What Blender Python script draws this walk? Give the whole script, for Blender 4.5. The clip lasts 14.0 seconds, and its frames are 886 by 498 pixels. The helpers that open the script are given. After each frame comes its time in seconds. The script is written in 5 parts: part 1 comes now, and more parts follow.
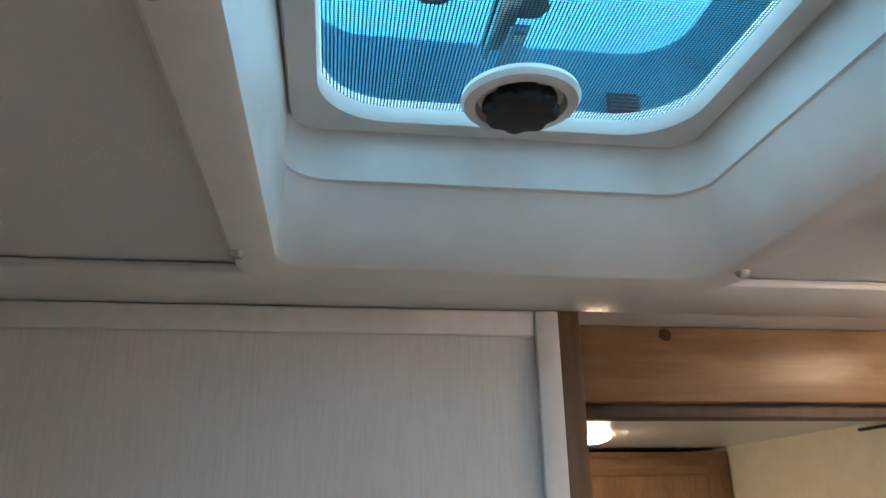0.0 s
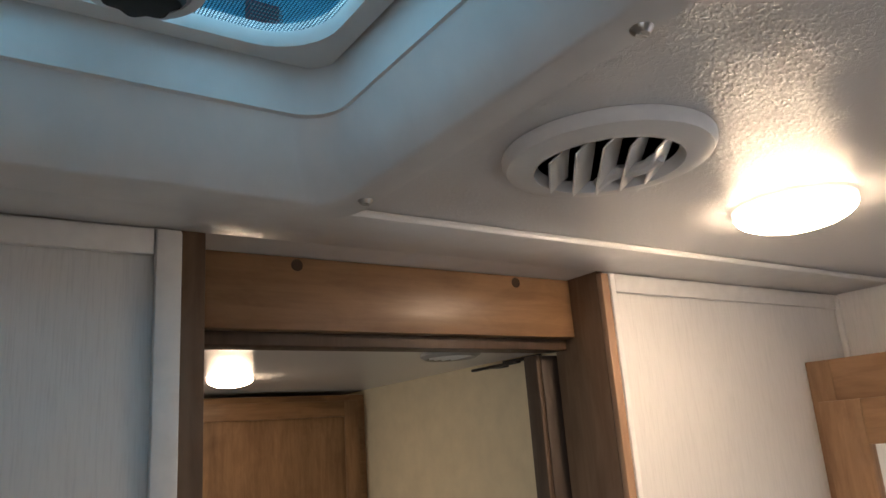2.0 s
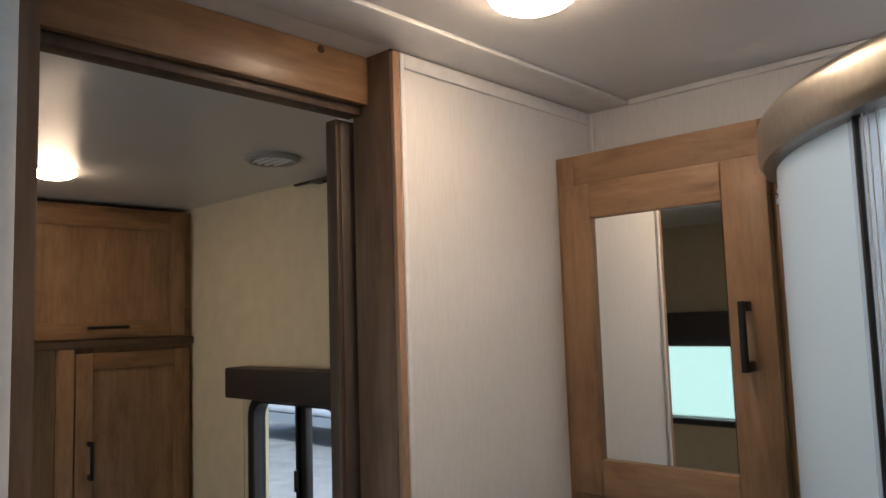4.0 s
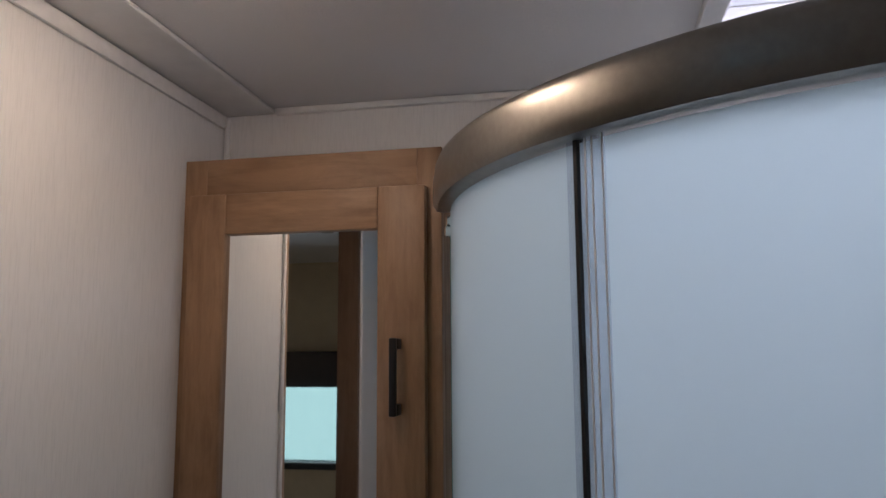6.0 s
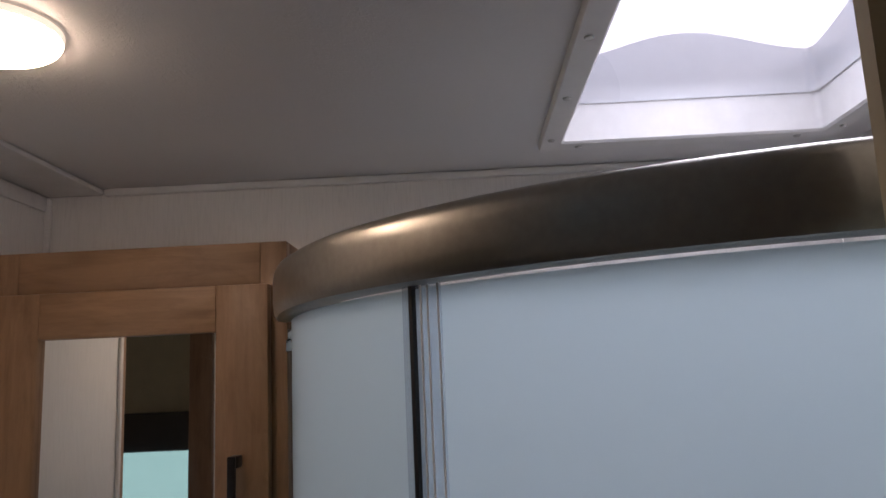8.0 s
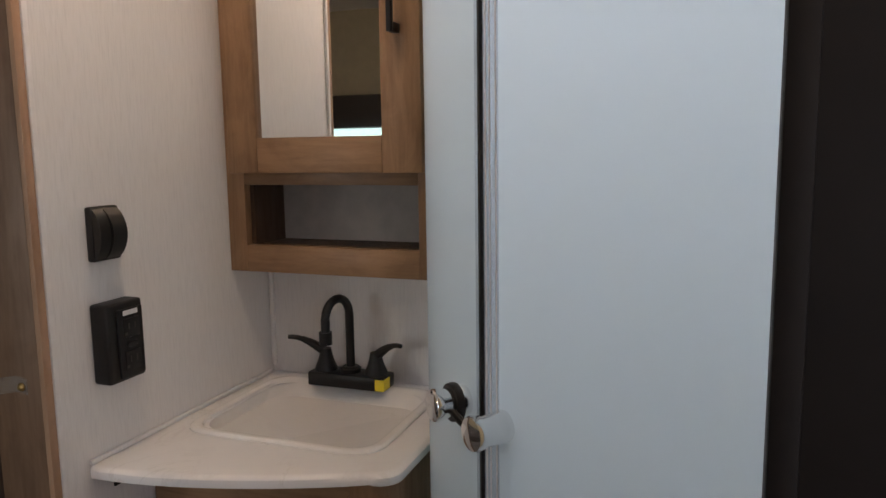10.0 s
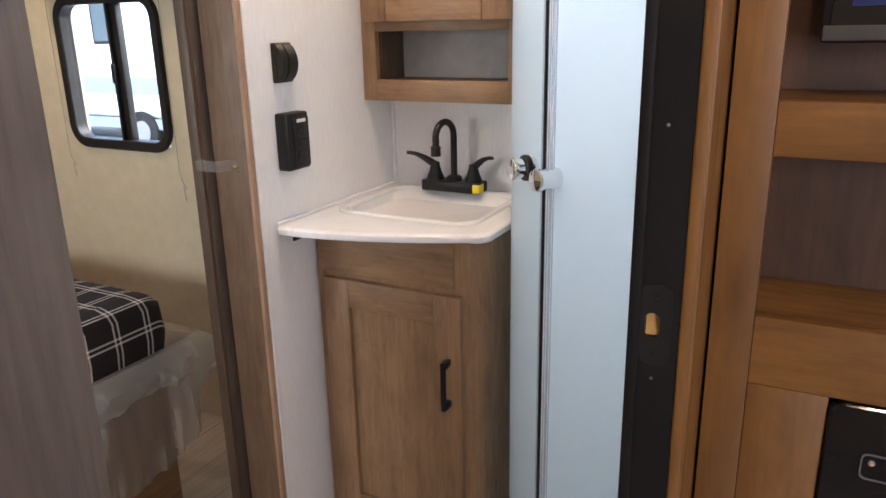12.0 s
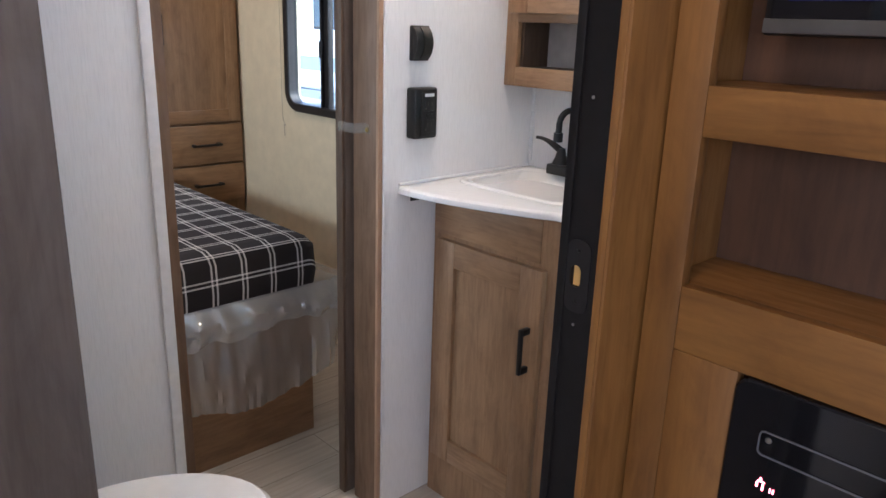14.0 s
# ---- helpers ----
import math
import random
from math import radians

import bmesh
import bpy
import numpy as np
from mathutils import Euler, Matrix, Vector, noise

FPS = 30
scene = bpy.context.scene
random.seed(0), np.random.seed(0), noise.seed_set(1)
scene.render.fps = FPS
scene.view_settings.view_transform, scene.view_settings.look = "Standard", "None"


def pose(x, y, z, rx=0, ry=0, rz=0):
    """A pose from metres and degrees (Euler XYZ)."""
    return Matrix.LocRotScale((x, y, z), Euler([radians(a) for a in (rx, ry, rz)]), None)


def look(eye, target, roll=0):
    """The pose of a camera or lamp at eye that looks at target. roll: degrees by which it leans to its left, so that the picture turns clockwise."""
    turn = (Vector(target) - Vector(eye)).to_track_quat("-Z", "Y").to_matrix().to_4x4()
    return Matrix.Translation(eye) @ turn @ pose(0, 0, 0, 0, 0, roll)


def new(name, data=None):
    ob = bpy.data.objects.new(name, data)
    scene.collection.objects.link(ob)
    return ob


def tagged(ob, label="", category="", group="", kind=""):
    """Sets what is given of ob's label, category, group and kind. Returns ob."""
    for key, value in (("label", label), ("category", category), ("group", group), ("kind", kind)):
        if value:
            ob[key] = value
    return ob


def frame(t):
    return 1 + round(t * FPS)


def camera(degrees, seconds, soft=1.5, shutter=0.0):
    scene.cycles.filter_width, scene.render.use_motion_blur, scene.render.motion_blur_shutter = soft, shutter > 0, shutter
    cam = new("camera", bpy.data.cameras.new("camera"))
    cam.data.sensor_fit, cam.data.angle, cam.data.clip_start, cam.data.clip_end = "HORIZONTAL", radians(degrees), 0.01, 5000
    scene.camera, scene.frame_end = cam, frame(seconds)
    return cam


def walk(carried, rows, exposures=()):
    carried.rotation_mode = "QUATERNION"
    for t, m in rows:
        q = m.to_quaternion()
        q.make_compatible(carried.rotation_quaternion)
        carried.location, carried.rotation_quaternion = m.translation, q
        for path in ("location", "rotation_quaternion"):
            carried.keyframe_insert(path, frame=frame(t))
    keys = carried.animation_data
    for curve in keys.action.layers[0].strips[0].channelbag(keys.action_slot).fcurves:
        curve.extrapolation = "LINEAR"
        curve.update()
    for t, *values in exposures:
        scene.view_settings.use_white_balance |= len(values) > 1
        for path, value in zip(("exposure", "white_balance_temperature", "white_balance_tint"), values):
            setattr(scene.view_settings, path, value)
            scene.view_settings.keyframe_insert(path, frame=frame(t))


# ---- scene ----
cam = camera(62.0, 14.0)

EXPOSURES = [(0.0, 2.5, 6900, 20), (1.0, 2.4, 6900, 20), (2.0, 1.85, 6650, 19), (3.2, 1.55, 6600, 18), (5.4, 1.75, 6100, 23), (6.0, 1.15, 6000, 23), (7.2, 0.6, 5900, 23), (9.3, 1.4, 6900, 26), (10.0, 2.05, 6800, 25), (10.6, 2.75, 6800, 24), (11.2, 3.1, 6600, 24), (12.0, 3.3, 6400, 24), (13.5, 3.3, 6000, 22), (14.0, 3.3, 5700, 21)]
PATH = [
    (0, (-1.23, -0.624, 1.804), (-0.948, 1.24, 2.474), -1.0),
    (0.5, (-1.228, -0.634, 1.808), (-0.805, 1.19, 2.512), -2.4),
    (1, (-1.205, -0.617, 1.806), (-0.543, 1.156, 2.453), -3.7),
    (1.5, (-1.167, -0.59, 1.795), (-0.243, 1.088, 2.368), -4.2),
    (2, (-1.195, -0.615, 1.781), (-0.087, 0.969, 2.295), -4.2),
    (2.5, (-1.229, -0.676, 1.75), (-0.046, 0.874, 2.195), -3.7),
    (3, (-1.255, -0.769, 1.7), (-0.028, 0.776, 2.03), -2.9),
    (3.2, (-1.261, -0.815, 1.676), (-0.013, 0.723, 1.953), -2.7),
    (5.3, (-1.242, -0.648, 1.482), (0.598, 0.112, 1.672), 0.3),
    (5.5, (-1.218, -0.635, 1.503), (0.663, 0.013, 1.711), 0.2),
    (6, (-1.145, -0.606, 1.57), (0.8, -0.226, 1.84), -0.4),
    (6.5, (-1.114, -0.605, 1.64), (0.85, -0.424, 1.973), -1.2),
    (7, (-1.094, -0.618, 1.687), (0.869, -0.603, 2.072), -2.4),
    (7.2, (-1.087, -0.621, 1.697), (0.873, -0.648, 2.095), -2.8),
    (9.3, (-1.184, -0.73, 1.459), (0.765, -0.279, 1.461), -1.5),
    (9.5, (-1.202, -0.752, 1.4), (0.726, -0.223, 1.328), -1.2),
    (10, (-1.233, -0.817, 1.304), (0.627, -0.135, 1.032), -0.8),
    (10.5, (-1.285, -0.879, 1.228), (0.496, -0.098, 0.764), -0.6),
    (11, (-1.355, -0.923, 1.209), (0.373, -0.096, 0.634), -0.7),
    (11.5, (-1.495, -0.951, 1.224), (0.216, -0.105, 0.626), -0.9),
    (12, (-1.615, -0.991, 1.258), (0.076, -0.097, 0.674), -1.2),
    (12.5, (-1.656, -1.007, 1.273), (0.021, -0.068, 0.72), -0.9),
    (13, (-1.643, -1.044, 1.277), (-0.017, -0.014, 0.735), -0.6),
    (13.5, (-1.593, -1.149, 1.27), (-0.091, 0.047, 0.712), 0.5),
    (14, (-1.572, -1.307, 1.235), (-0.249, 0.075, 0.65), 1.9),
]
walk(cam, [(t, look(eye, target, roll)) for t, eye, target, roll in PATH], EXPOSURES)

# ---- world, sun, lights ----
world = bpy.data.worlds.new("overcast_sky")
world.use_nodes = True
scene.world = world
_wn = world.node_tree.nodes
_sky = _wn.new("ShaderNodeTexSky")
_sky.sky_type = "NISHITA"
_sky.sun_disc = False
_sky.sun_elevation = radians(48)
_sky.sun_rotation = radians(120)
_sky.dust_density = 4.0
_wn["Background"].inputs["Strength"].default_value = 0.15
world.node_tree.links.new(_sky.outputs[0], _wn["Background"].inputs[0])


def sun_lamp():
    d = bpy.data.lights.new("sun", "SUN")
    d.energy, d.angle, d.color = 2.0, radians(14), (1.0, 0.96, 0.9)
    ob = new("sun", d)
    ob.matrix_world = look((0, 0, 0), (0.5, 0.35, -1.0))
    return ob


sun_lamp()


def opening_light(name, eye, target, w, h, watts, colour=(1, 1, 1)):
    d = bpy.data.lights.new(name, "AREA")
    d.shape, d.size, d.size_y, d.energy, d.color = "RECTANGLE", w, h, watts, colour
    ob = new(name, d)
    ob.matrix_world = look(eye, target)
    return ob


# daylight that falls in through the roof openings and the windows
opening_light("skylight_daylight", (-0.394, -0.955, 2.05), (-0.394, -0.955, 0), 0.32, 0.20, 0.6, (0.94, 0.97, 1.0))
opening_light("vent_daylight", (-1.12, -0.295, 2.0682), (-1.12, -0.295, 0), 0.25, 0.22, 0.13, (0.35, 0.78, 1.0))
opening_light("bedroom_window_daylight", (-2.545, 0.85, 1.25), (0, 0.85, 1.0), 0.96, 0.40, 2.8, (0.88, 1.0, 0.97))
# daylight of the unseen hall window, added to fill the entry and bathroom
opening_light("added_hall_daylight", (-2.46, -2.0, 1.35), (-1.2, -1.4, 1.1), 0.9, 0.7, 1.9, (0.95, 0.97, 1.0))


# ---- materials ----
def nodes_of(name):
    m = bpy.data.materials.new(name)
    m.use_nodes = True
    nt = m.node_tree
    return m, nt, nt.nodes["Principled BSDF"]


def ramp(nt, fac, stops):
    r = nt.nodes.new("ShaderNodeValToRGB")
    e = r.color_ramp.elements
    e[0].position, e[0].color = stops[0][0], (*stops[0][1], 1)
    e[1].position, e[1].color = stops[-1][0], (*stops[-1][1], 1)
    for p, c in stops[1:-1]:
        q = e.new(p)
        q.color = (*c, 1)
    nt.links.new(fac, r.inputs[0])
    return r.outputs[0]


def coords(nt, scale=(1, 1, 1), shift=True):
    geo = nt.nodes.new("ShaderNodeNewGeometry")
    mp = nt.nodes.new("ShaderNodeMapping")
    mp.inputs["Scale"].default_value = scale
    src = geo.outputs["Position"]
    if shift:
        info = nt.nodes.new("ShaderNodeObjectInfo")
        add = nt.nodes.new("ShaderNodeVectorMath")
        mul = nt.nodes.new("ShaderNodeMath")
        mul.operation, mul.inputs[1].default_value = "MULTIPLY", 7.3
        nt.links.new(info.outputs["Random"], mul.inputs[0])
        nt.links.new(src, add.inputs[0])
        nt.links.new(mul.outputs[0], add.inputs[1])
        src = add.outputs[0]
    nt.links.new(src, mp.inputs[0])
    return mp.outputs[0]


def noise_tex(nt, vec, scale, detail=4.0, rough=0.55, dist=0.0):
    n = nt.nodes.new("ShaderNodeTexNoise")
    n.inputs["Scale"].default_value, n.inputs["Detail"].default_value = scale, detail
    n.inputs["Roughness"].default_value, n.inputs["Distortion"].default_value = rough, dist
    nt.links.new(vec, n.inputs["Vector"])
    return n.outputs["Fac"]


def mixrgb(nt, mode, fac, a, b):
    m = nt.nodes.new("ShaderNodeMix")
    m.data_type, m.blend_type = "RGBA", mode
    for sock, v in ((m.inputs[0], fac), (m.inputs[6], a), (m.inputs[7], b)):
        if isinstance(v, (int, float)):
            sock.default_value = v
        elif isinstance(v, tuple):
            sock.default_value = (*v, 1)
        else:
            nt.links.new(v, sock)
    return m.outputs[2]


def bump(nt, bsdf, height, strength, distance=0.002):
    b = nt.nodes.new("ShaderNodeBump")
    b.inputs["Strength"].default_value, b.inputs["Distance"].default_value = strength, distance
    nt.links.new(height, b.inputs["Height"])
    nt.links.new(b.outputs[0], bsdf.inputs["Normal"])


def plain(name, colour, rough=0.5, metal=0.0, var=0.12, scale=30.0, relief=0.0, spec=0.5):
    m, nt, b = nodes_of(name)
    v = coords(nt)
    n1, n2 = noise_tex(nt, v, scale), noise_tex(nt, v, scale / 9, 2.0)
    c1 = ramp(nt, n1, [(0.3, tuple(c * (1 - var) for c in colour)), (0.7, tuple(min(1, c * (1 + var * 0.6)) for c in colour))])
    c2 = mixrgb(nt, "MULTIPLY", 0.5, c1, ramp(nt, n2, [(0.3, (1 - var,) * 3), (0.7, (1, 1, 1))]))
    nt.links.new(c2, b.inputs["Base Color"])
    r = ramp(nt, n2, [(0.3, (max(0.02, rough * 0.85),) * 3), (0.7, (min(1, rough * 1.15),) * 3)])
    nt.links.new(r, b.inputs["Roughness"])
    b.inputs["Metallic"].default_value = metal
    b.inputs["Specular IOR Level"].default_value = spec
    if relief:
        bump(nt, b, n1, relief)
    return m


def wood(name, light, dark, axis="z", rough=0.45, knots=True, streak=1.0):
    """Printed wood-grain laminate; the grain runs along the axis."""
    m, nt, b = nodes_of(name)
    st = {"x": (0.10, 1, 1), "y": (1, 0.10, 1), "z": (1, 1, 0.10)}[axis]
    v = coords(nt, st)
    broad = noise_tex(nt, v, 7.0, 4.0, 0.6, 1.4)
    fine = noise_tex(nt, v, 95.0, 5.0, 0.6, 0.5)
    mid = tuple((a + c) / 2 for a, c in zip(light, dark))
    c = ramp(nt, broad, [(0.30, dark), (0.48, mid), (0.72, light)])
    c = mixrgb(nt, "MULTIPLY", 0.55 * streak, c, ramp(nt, fine, [(0.30, (0.62, 0.57, 0.53)), (0.58, (1, 1, 1))]))
    if knots:
        st2 = {"x": (0.35, 1, 1), "y": (1, 0.35, 1), "z": (1, 1, 0.35)}[axis]
        vo = nt.nodes.new("ShaderNodeTexVoronoi")
        vo.inputs["Scale"].default_value = 7.0
        nt.links.new(coords(nt, st2), vo.inputs["Vector"])
        k = ramp(nt, vo.outputs["Distance"], [(0.02, (0.35, 0.3, 0.26)), (0.09, (0.85, 0.83, 0.8)), (0.16, (1, 1, 1))])
        c = mixrgb(nt, "MULTIPLY", 0.75, c, k)
    blot = noise_tex(nt, coords(nt, {"x": (0.5, 1, 1), "y": (1, 0.5, 1), "z": (1, 1, 0.5)}[axis]), 16.0, 5.0, 0.65, 0.8)
    c = mixrgb(nt, "MULTIPLY", 0.6, c, ramp(nt, blot, [(0.34, (0.66, 0.62, 0.58)), (0.56, (1, 1, 1))]))
    nt.links.new(c, b.inputs["Base Color"])
    nt.links.new(ramp(nt, fine, [(0.3, (rough + 0.12,) * 3), (0.7, (rough - 0.06,) * 3)]), b.inputs["Roughness"])
    bump(nt, b, fine, 0.12, 0.0006)
    return m


def linen_wall(name, base):
    """White wallboard printed with a fine vertical fibre pattern."""
    m, nt, b = nodes_of(name)
    f1 = noise_tex(nt, coords(nt, (1, 1, 0.045)), 640.0, 2.0, 0.6)
    f2 = noise_tex(nt, coords(nt, (1, 1, 0.10)), 240.0, 3.0, 0.6)
    big = noise_tex(nt, coords(nt), 2.5, 3.0)
    c = ramp(nt, f1, [(0.32, tuple(x * 0.925 for x in base)), (0.50, base)])
    c = mixrgb(nt, "MULTIPLY", 0.6, c, ramp(nt, f2, [(0.3, (0.94, 0.94, 0.94)), (0.6, (1, 1, 1))]))
    c = mixrgb(nt, "MULTIPLY", 0.5, c, ramp(nt, big, [(0.3, (0.93, 0.93, 0.92)), (0.7, (1, 1, 1))]))
    nt.links.new(c, b.inputs["Base Color"])
    b.inputs["Roughness"].default_value = 0.5
    bump(nt, b, f1, 0.15, 0.0006)
    return m


def textured_ceiling(name, base):
    """Glossy white vinyl with pressed, patchy relief."""
    m, nt, b = nodes_of(name)
    v = coords(nt, shift=False)
    n = noise_tex(nt, v, 230.0, 4.0, 0.6, 0.8)
    patch = noise_tex(nt, v, 9.0, 2.0)
    big = noise_tex(nt, v, 1.7, 3.0)
    h = mixrgb(nt, "MULTIPLY", 1.0, ramp(nt, n, [(0.45, (0, 0, 0)), (0.68, (1, 1, 1))]), ramp(nt, patch, [(0.35, (0.15, 0.15, 0.15)), (0.65, (1, 1, 1))]))
    c = ramp(nt, big, [(0.3, tuple(x * 0.95 for x in base)), (0.7, base)])
    nt.links.new(c, b.inputs["Base Color"])
    b.inputs["Roughness"].default_value = 0.29
    bump(nt, b, h, 0.36, 0.0012)
    return m


def sheen(nt, least, most):
    """How much of a thin sheet's skin mirrors: little face-on, more at a slant, the same from both sides."""
    lw = nt.nodes.new("ShaderNodeLayerWeight")
    lw.inputs["Blend"].default_value = 0.5
    pw, sc = nt.nodes.new("ShaderNodeMath"), nt.nodes.new("ShaderNodeMath")
    pw.operation, pw.inputs[1].default_value = "POWER", 4.0
    sc.operation, sc.inputs[1].default_value, sc.inputs[2].default_value = "MULTIPLY_ADD", most, least
    nt.links.new(lw.outputs["Facing"], pw.inputs[0])
    nt.links.new(pw.outputs[0], sc.inputs[0])
    return sc.outputs[0]


def glass_pane(name, tint=(0.9, 0.96, 0.95), gloss=0.08):
    m = bpy.data.materials.new(name)
    m.use_nodes = True
    nt = m.node_tree
    out = nt.nodes["Material Output"]
    nt.nodes.remove(nt.nodes["Principled BSDF"])
    tr, gl, mix = (nt.nodes.new(k) for k in ("ShaderNodeBsdfTransparent", "ShaderNodeBsdfGlossy", "ShaderNodeMixShader"))
    tr.inputs[0].default_value = (*tint, 1)
    gl.inputs["Roughness"].default_value = 0.02
    nt.links.new(sheen(nt, 0.03, 0.5), mix.inputs[0])
    nt.links.new(tr.outputs[0], mix.inputs[1])
    nt.links.new(gl.outputs[0], mix.inputs[2])
    nt.links.new(mix.outputs[0], out.inputs[0])
    return m


def diffusing(name, colour, clear, gloss_rough=0.15, clear_tint=None, streaks=False, back=0.35):
    """A sheet that lets light through: translucent, in part clear, with a glossy skin."""
    m = bpy.data.materials.new(name)
    m.use_nodes = True
    nt = m.node_tree
    out = nt.nodes["Material Output"]
    nt.nodes.remove(nt.nodes["Principled BSDF"])
    tl, df, tr, gl = (nt.nodes.new(k) for k in ("ShaderNodeBsdfTranslucent", "ShaderNodeBsdfDiffuse", "ShaderNodeBsdfTransparent", "ShaderNodeBsdfGlossy"))
    tl.inputs[0].default_value = (*colour, 1)
    df.inputs[0].default_value = (*colour, 1)
    tr.inputs[0].default_value = (*(clear_tint or colour), 1)
    gl.inputs["Roughness"].default_value = gloss_rough
    if streaks:
        n = noise_tex(nt, coords(nt, (1, 1, 0.05)), 160.0, 3.0)
        c = ramp(nt, n, [(0.3, tuple(x * 0.9 for x in colour)), (0.7, colour)])
        nt.links.new(c, tl.inputs[0])
        nt.links.new(c, df.inputs[0])
    m1, m2, m3 = (nt.nodes.new("ShaderNodeMixShader") for _ in range(3))
    m1.inputs[0].default_value = back
    nt.links.new(tl.outputs[0], m1.inputs[1])
    nt.links.new(df.outputs[0], m1.inputs[2])
    m2.inputs[0].default_value = clear
    nt.links.new(m1.outputs[0], m2.inputs[1])
    nt.links.new(tr.outputs[0], m2.inputs[2])
    nt.links.new(sheen(nt, 0.03, 0.45), m3.inputs[0])
    nt.links.new(m2.outputs[0], m3.inputs[1])
    nt.links.new(gl.outputs[0], m3.inputs[2])
    nt.links.new(m3.outputs[0], out.inputs[0])
    return m


def crinkled_film(name):
    """Thin clear polythene: mostly seen through, milky and sharply creased."""
    m = diffusing(name, (0.90, 0.92, 0.94), 0.66, 0.08, (0.97, 0.97, 0.97))
    nt = m.node_tree
    v = coords(nt, (1, 1, 0.6))
    creases = ramp(nt, noise_tex(nt, v, 38.0, 5.0, 0.7, 2.5), [(0.40, (0, 0, 0)), (0.60, (1, 1, 1))])
    b = nt.nodes.new("ShaderNodeBump")
    b.inputs["Strength"].default_value, b.inputs["Distance"].default_value = 1.0, 0.012
    nt.links.new(creases, b.inputs["Height"])
    for n in list(nt.nodes):
        if n.bl_idname == "ShaderNodeBsdfGlossy":
            nt.links.new(b.outputs[0], n.inputs["Normal"])
        if n.bl_idname == "ShaderNodeMath" and n.operation == "MULTIPLY_ADD":
            n.inputs[2].default_value = 0.20
    return m


def glowing(name, colour, strength):
    m, nt, b = nodes_of(name)
    b.inputs["Base Color"].default_value = (0.9, 0.88, 0.82, 1)
    b.inputs["Roughness"].default_value = 0.3
    b.inputs["Emission Color"].default_value = (*colour, 1)
    b.inputs["Emission Strength"].default_value = strength
    return m


def plaid(name):
    """Dark woven plaid with pale double stripes both ways."""
    m, nt, b = nodes_of(name)
    sep = nt.nodes.new("ShaderNodeSeparateXYZ")
    geo = nt.nodes.new("ShaderNodeNewGeometry")
    nt.links.new(geo.outputs["Position"], sep.inputs[0])
    total = None

    def math_node(op, a, c):
        n = nt.nodes.new("ShaderNodeMath")
        n.operation = op
        for sock, v in ((n.inputs[0], a), (n.inputs[1], c)):
            if isinstance(v, (int, float)):
                sock.default_value = v
            else:
                nt.links.new(v, sock)
        return n.outputs[0]

    def stripes(coord, offset):
        f = math_node("FRACT", math_node("MULTIPLY", math_node("ADD", coord, offset + 10), 1 / 0.088), 0)
        a = math_node("LESS_THAN", math_node("ABSOLUTE", math_node("SUBTRACT", f, 0.42), 0), 0.03)
        c = math_node("LESS_THAN", math_node("ABSOLUTE", math_node("SUBTRACT", f, 0.57), 0), 0.03)
        return math_node("MAXIMUM", a, c)

    sx = stripes(sep.outputs[0], 0.02)
    sy = stripes(math_node("ADD", sep.outputs[1], sep.outputs[2]), 0.05)
    weave = noise_tex(nt, coords(nt), 420.0, 2.0)
    both = math_node("ADD", math_node("MULTIPLY", sx, 0.70), math_node("MULTIPLY", sy, 0.70))
    both = math_node("MULTIPLY", both, math_node("ADD", math_node("MULTIPLY", weave, 1.1), 0.25))
    c = ramp(nt, both, [(0.0, (0.013, 0.009, 0.010)), (1.0, (0.75, 0.72, 0.68))])
    nt.links.new(c, b.inputs["Base Color"])
    b.inputs["Roughness"].default_value = 0.9
    bump(nt, b, weave, 0.4, 0.001)
    return m


def marble(name):
    m, nt, b = nodes_of(name)
    v = coords(nt)
    n = noise_tex(nt, v, 5.0, 6.0, 0.6, 2.2)
    f = ramp(nt, n, [(0.475, (0.84, 0.83, 0.82)), (0.5, (0.62, 0.60, 0.58)), (0.525, (0.84, 0.83, 0.82))])
    soft = noise_tex(nt, v, 3.0, 3.0)
    c = mixrgb(nt, "MIX", ramp(nt, soft, [(0.4, (0, 0, 0)), (0.7, (0.8, 0.8, 0.8))]), (0.84, 0.83, 0.82), f)
    nt.links.new(c, b.inputs["Base Color"])
    b.inputs["Roughness"].default_value = 0.22
    return m


def plank_vinyl(name):
    """Pale greige vinyl flooring with a printed plank pattern."""
    m, nt, b = nodes_of(name)
    br = nt.nodes.new("ShaderNodeTexBrick")
    br.inputs["Scale"].default_value = 1.0
    br.inputs["Brick Width"].default_value, br.inputs["Row Height"].default_value = 0.9, 0.14
    br.inputs["Mortar Size"].default_value = 0.0012
    br.inputs["Color1"].default_value, br.inputs["Color2"].default_value = (0.46, 0.40, 0.33, 1), (0.54, 0.48, 0.40, 1)
    br.inputs["Mortar"].default_value = (0.2, 0.17, 0.14, 1)
    nt.links.new(coords(nt, shift=False), br.inputs["Vector"])
    fine = noise_tex(nt, coords(nt, (0.06, 1, 1), False), 70.0, 5.0)
    c = mixrgb(nt, "MULTIPLY", 0.5, br.outputs["Color"], ramp(nt, fine, [(0.3, (0.6, 0.57, 0.53)), (0.65, (1, 1, 1))]))
    nt.links.new(c, b.inputs["Base Color"])
    b.inputs["Roughness"].default_value = 0.38
    bump(nt, b, fine, 0.15, 0.0006)
    return m


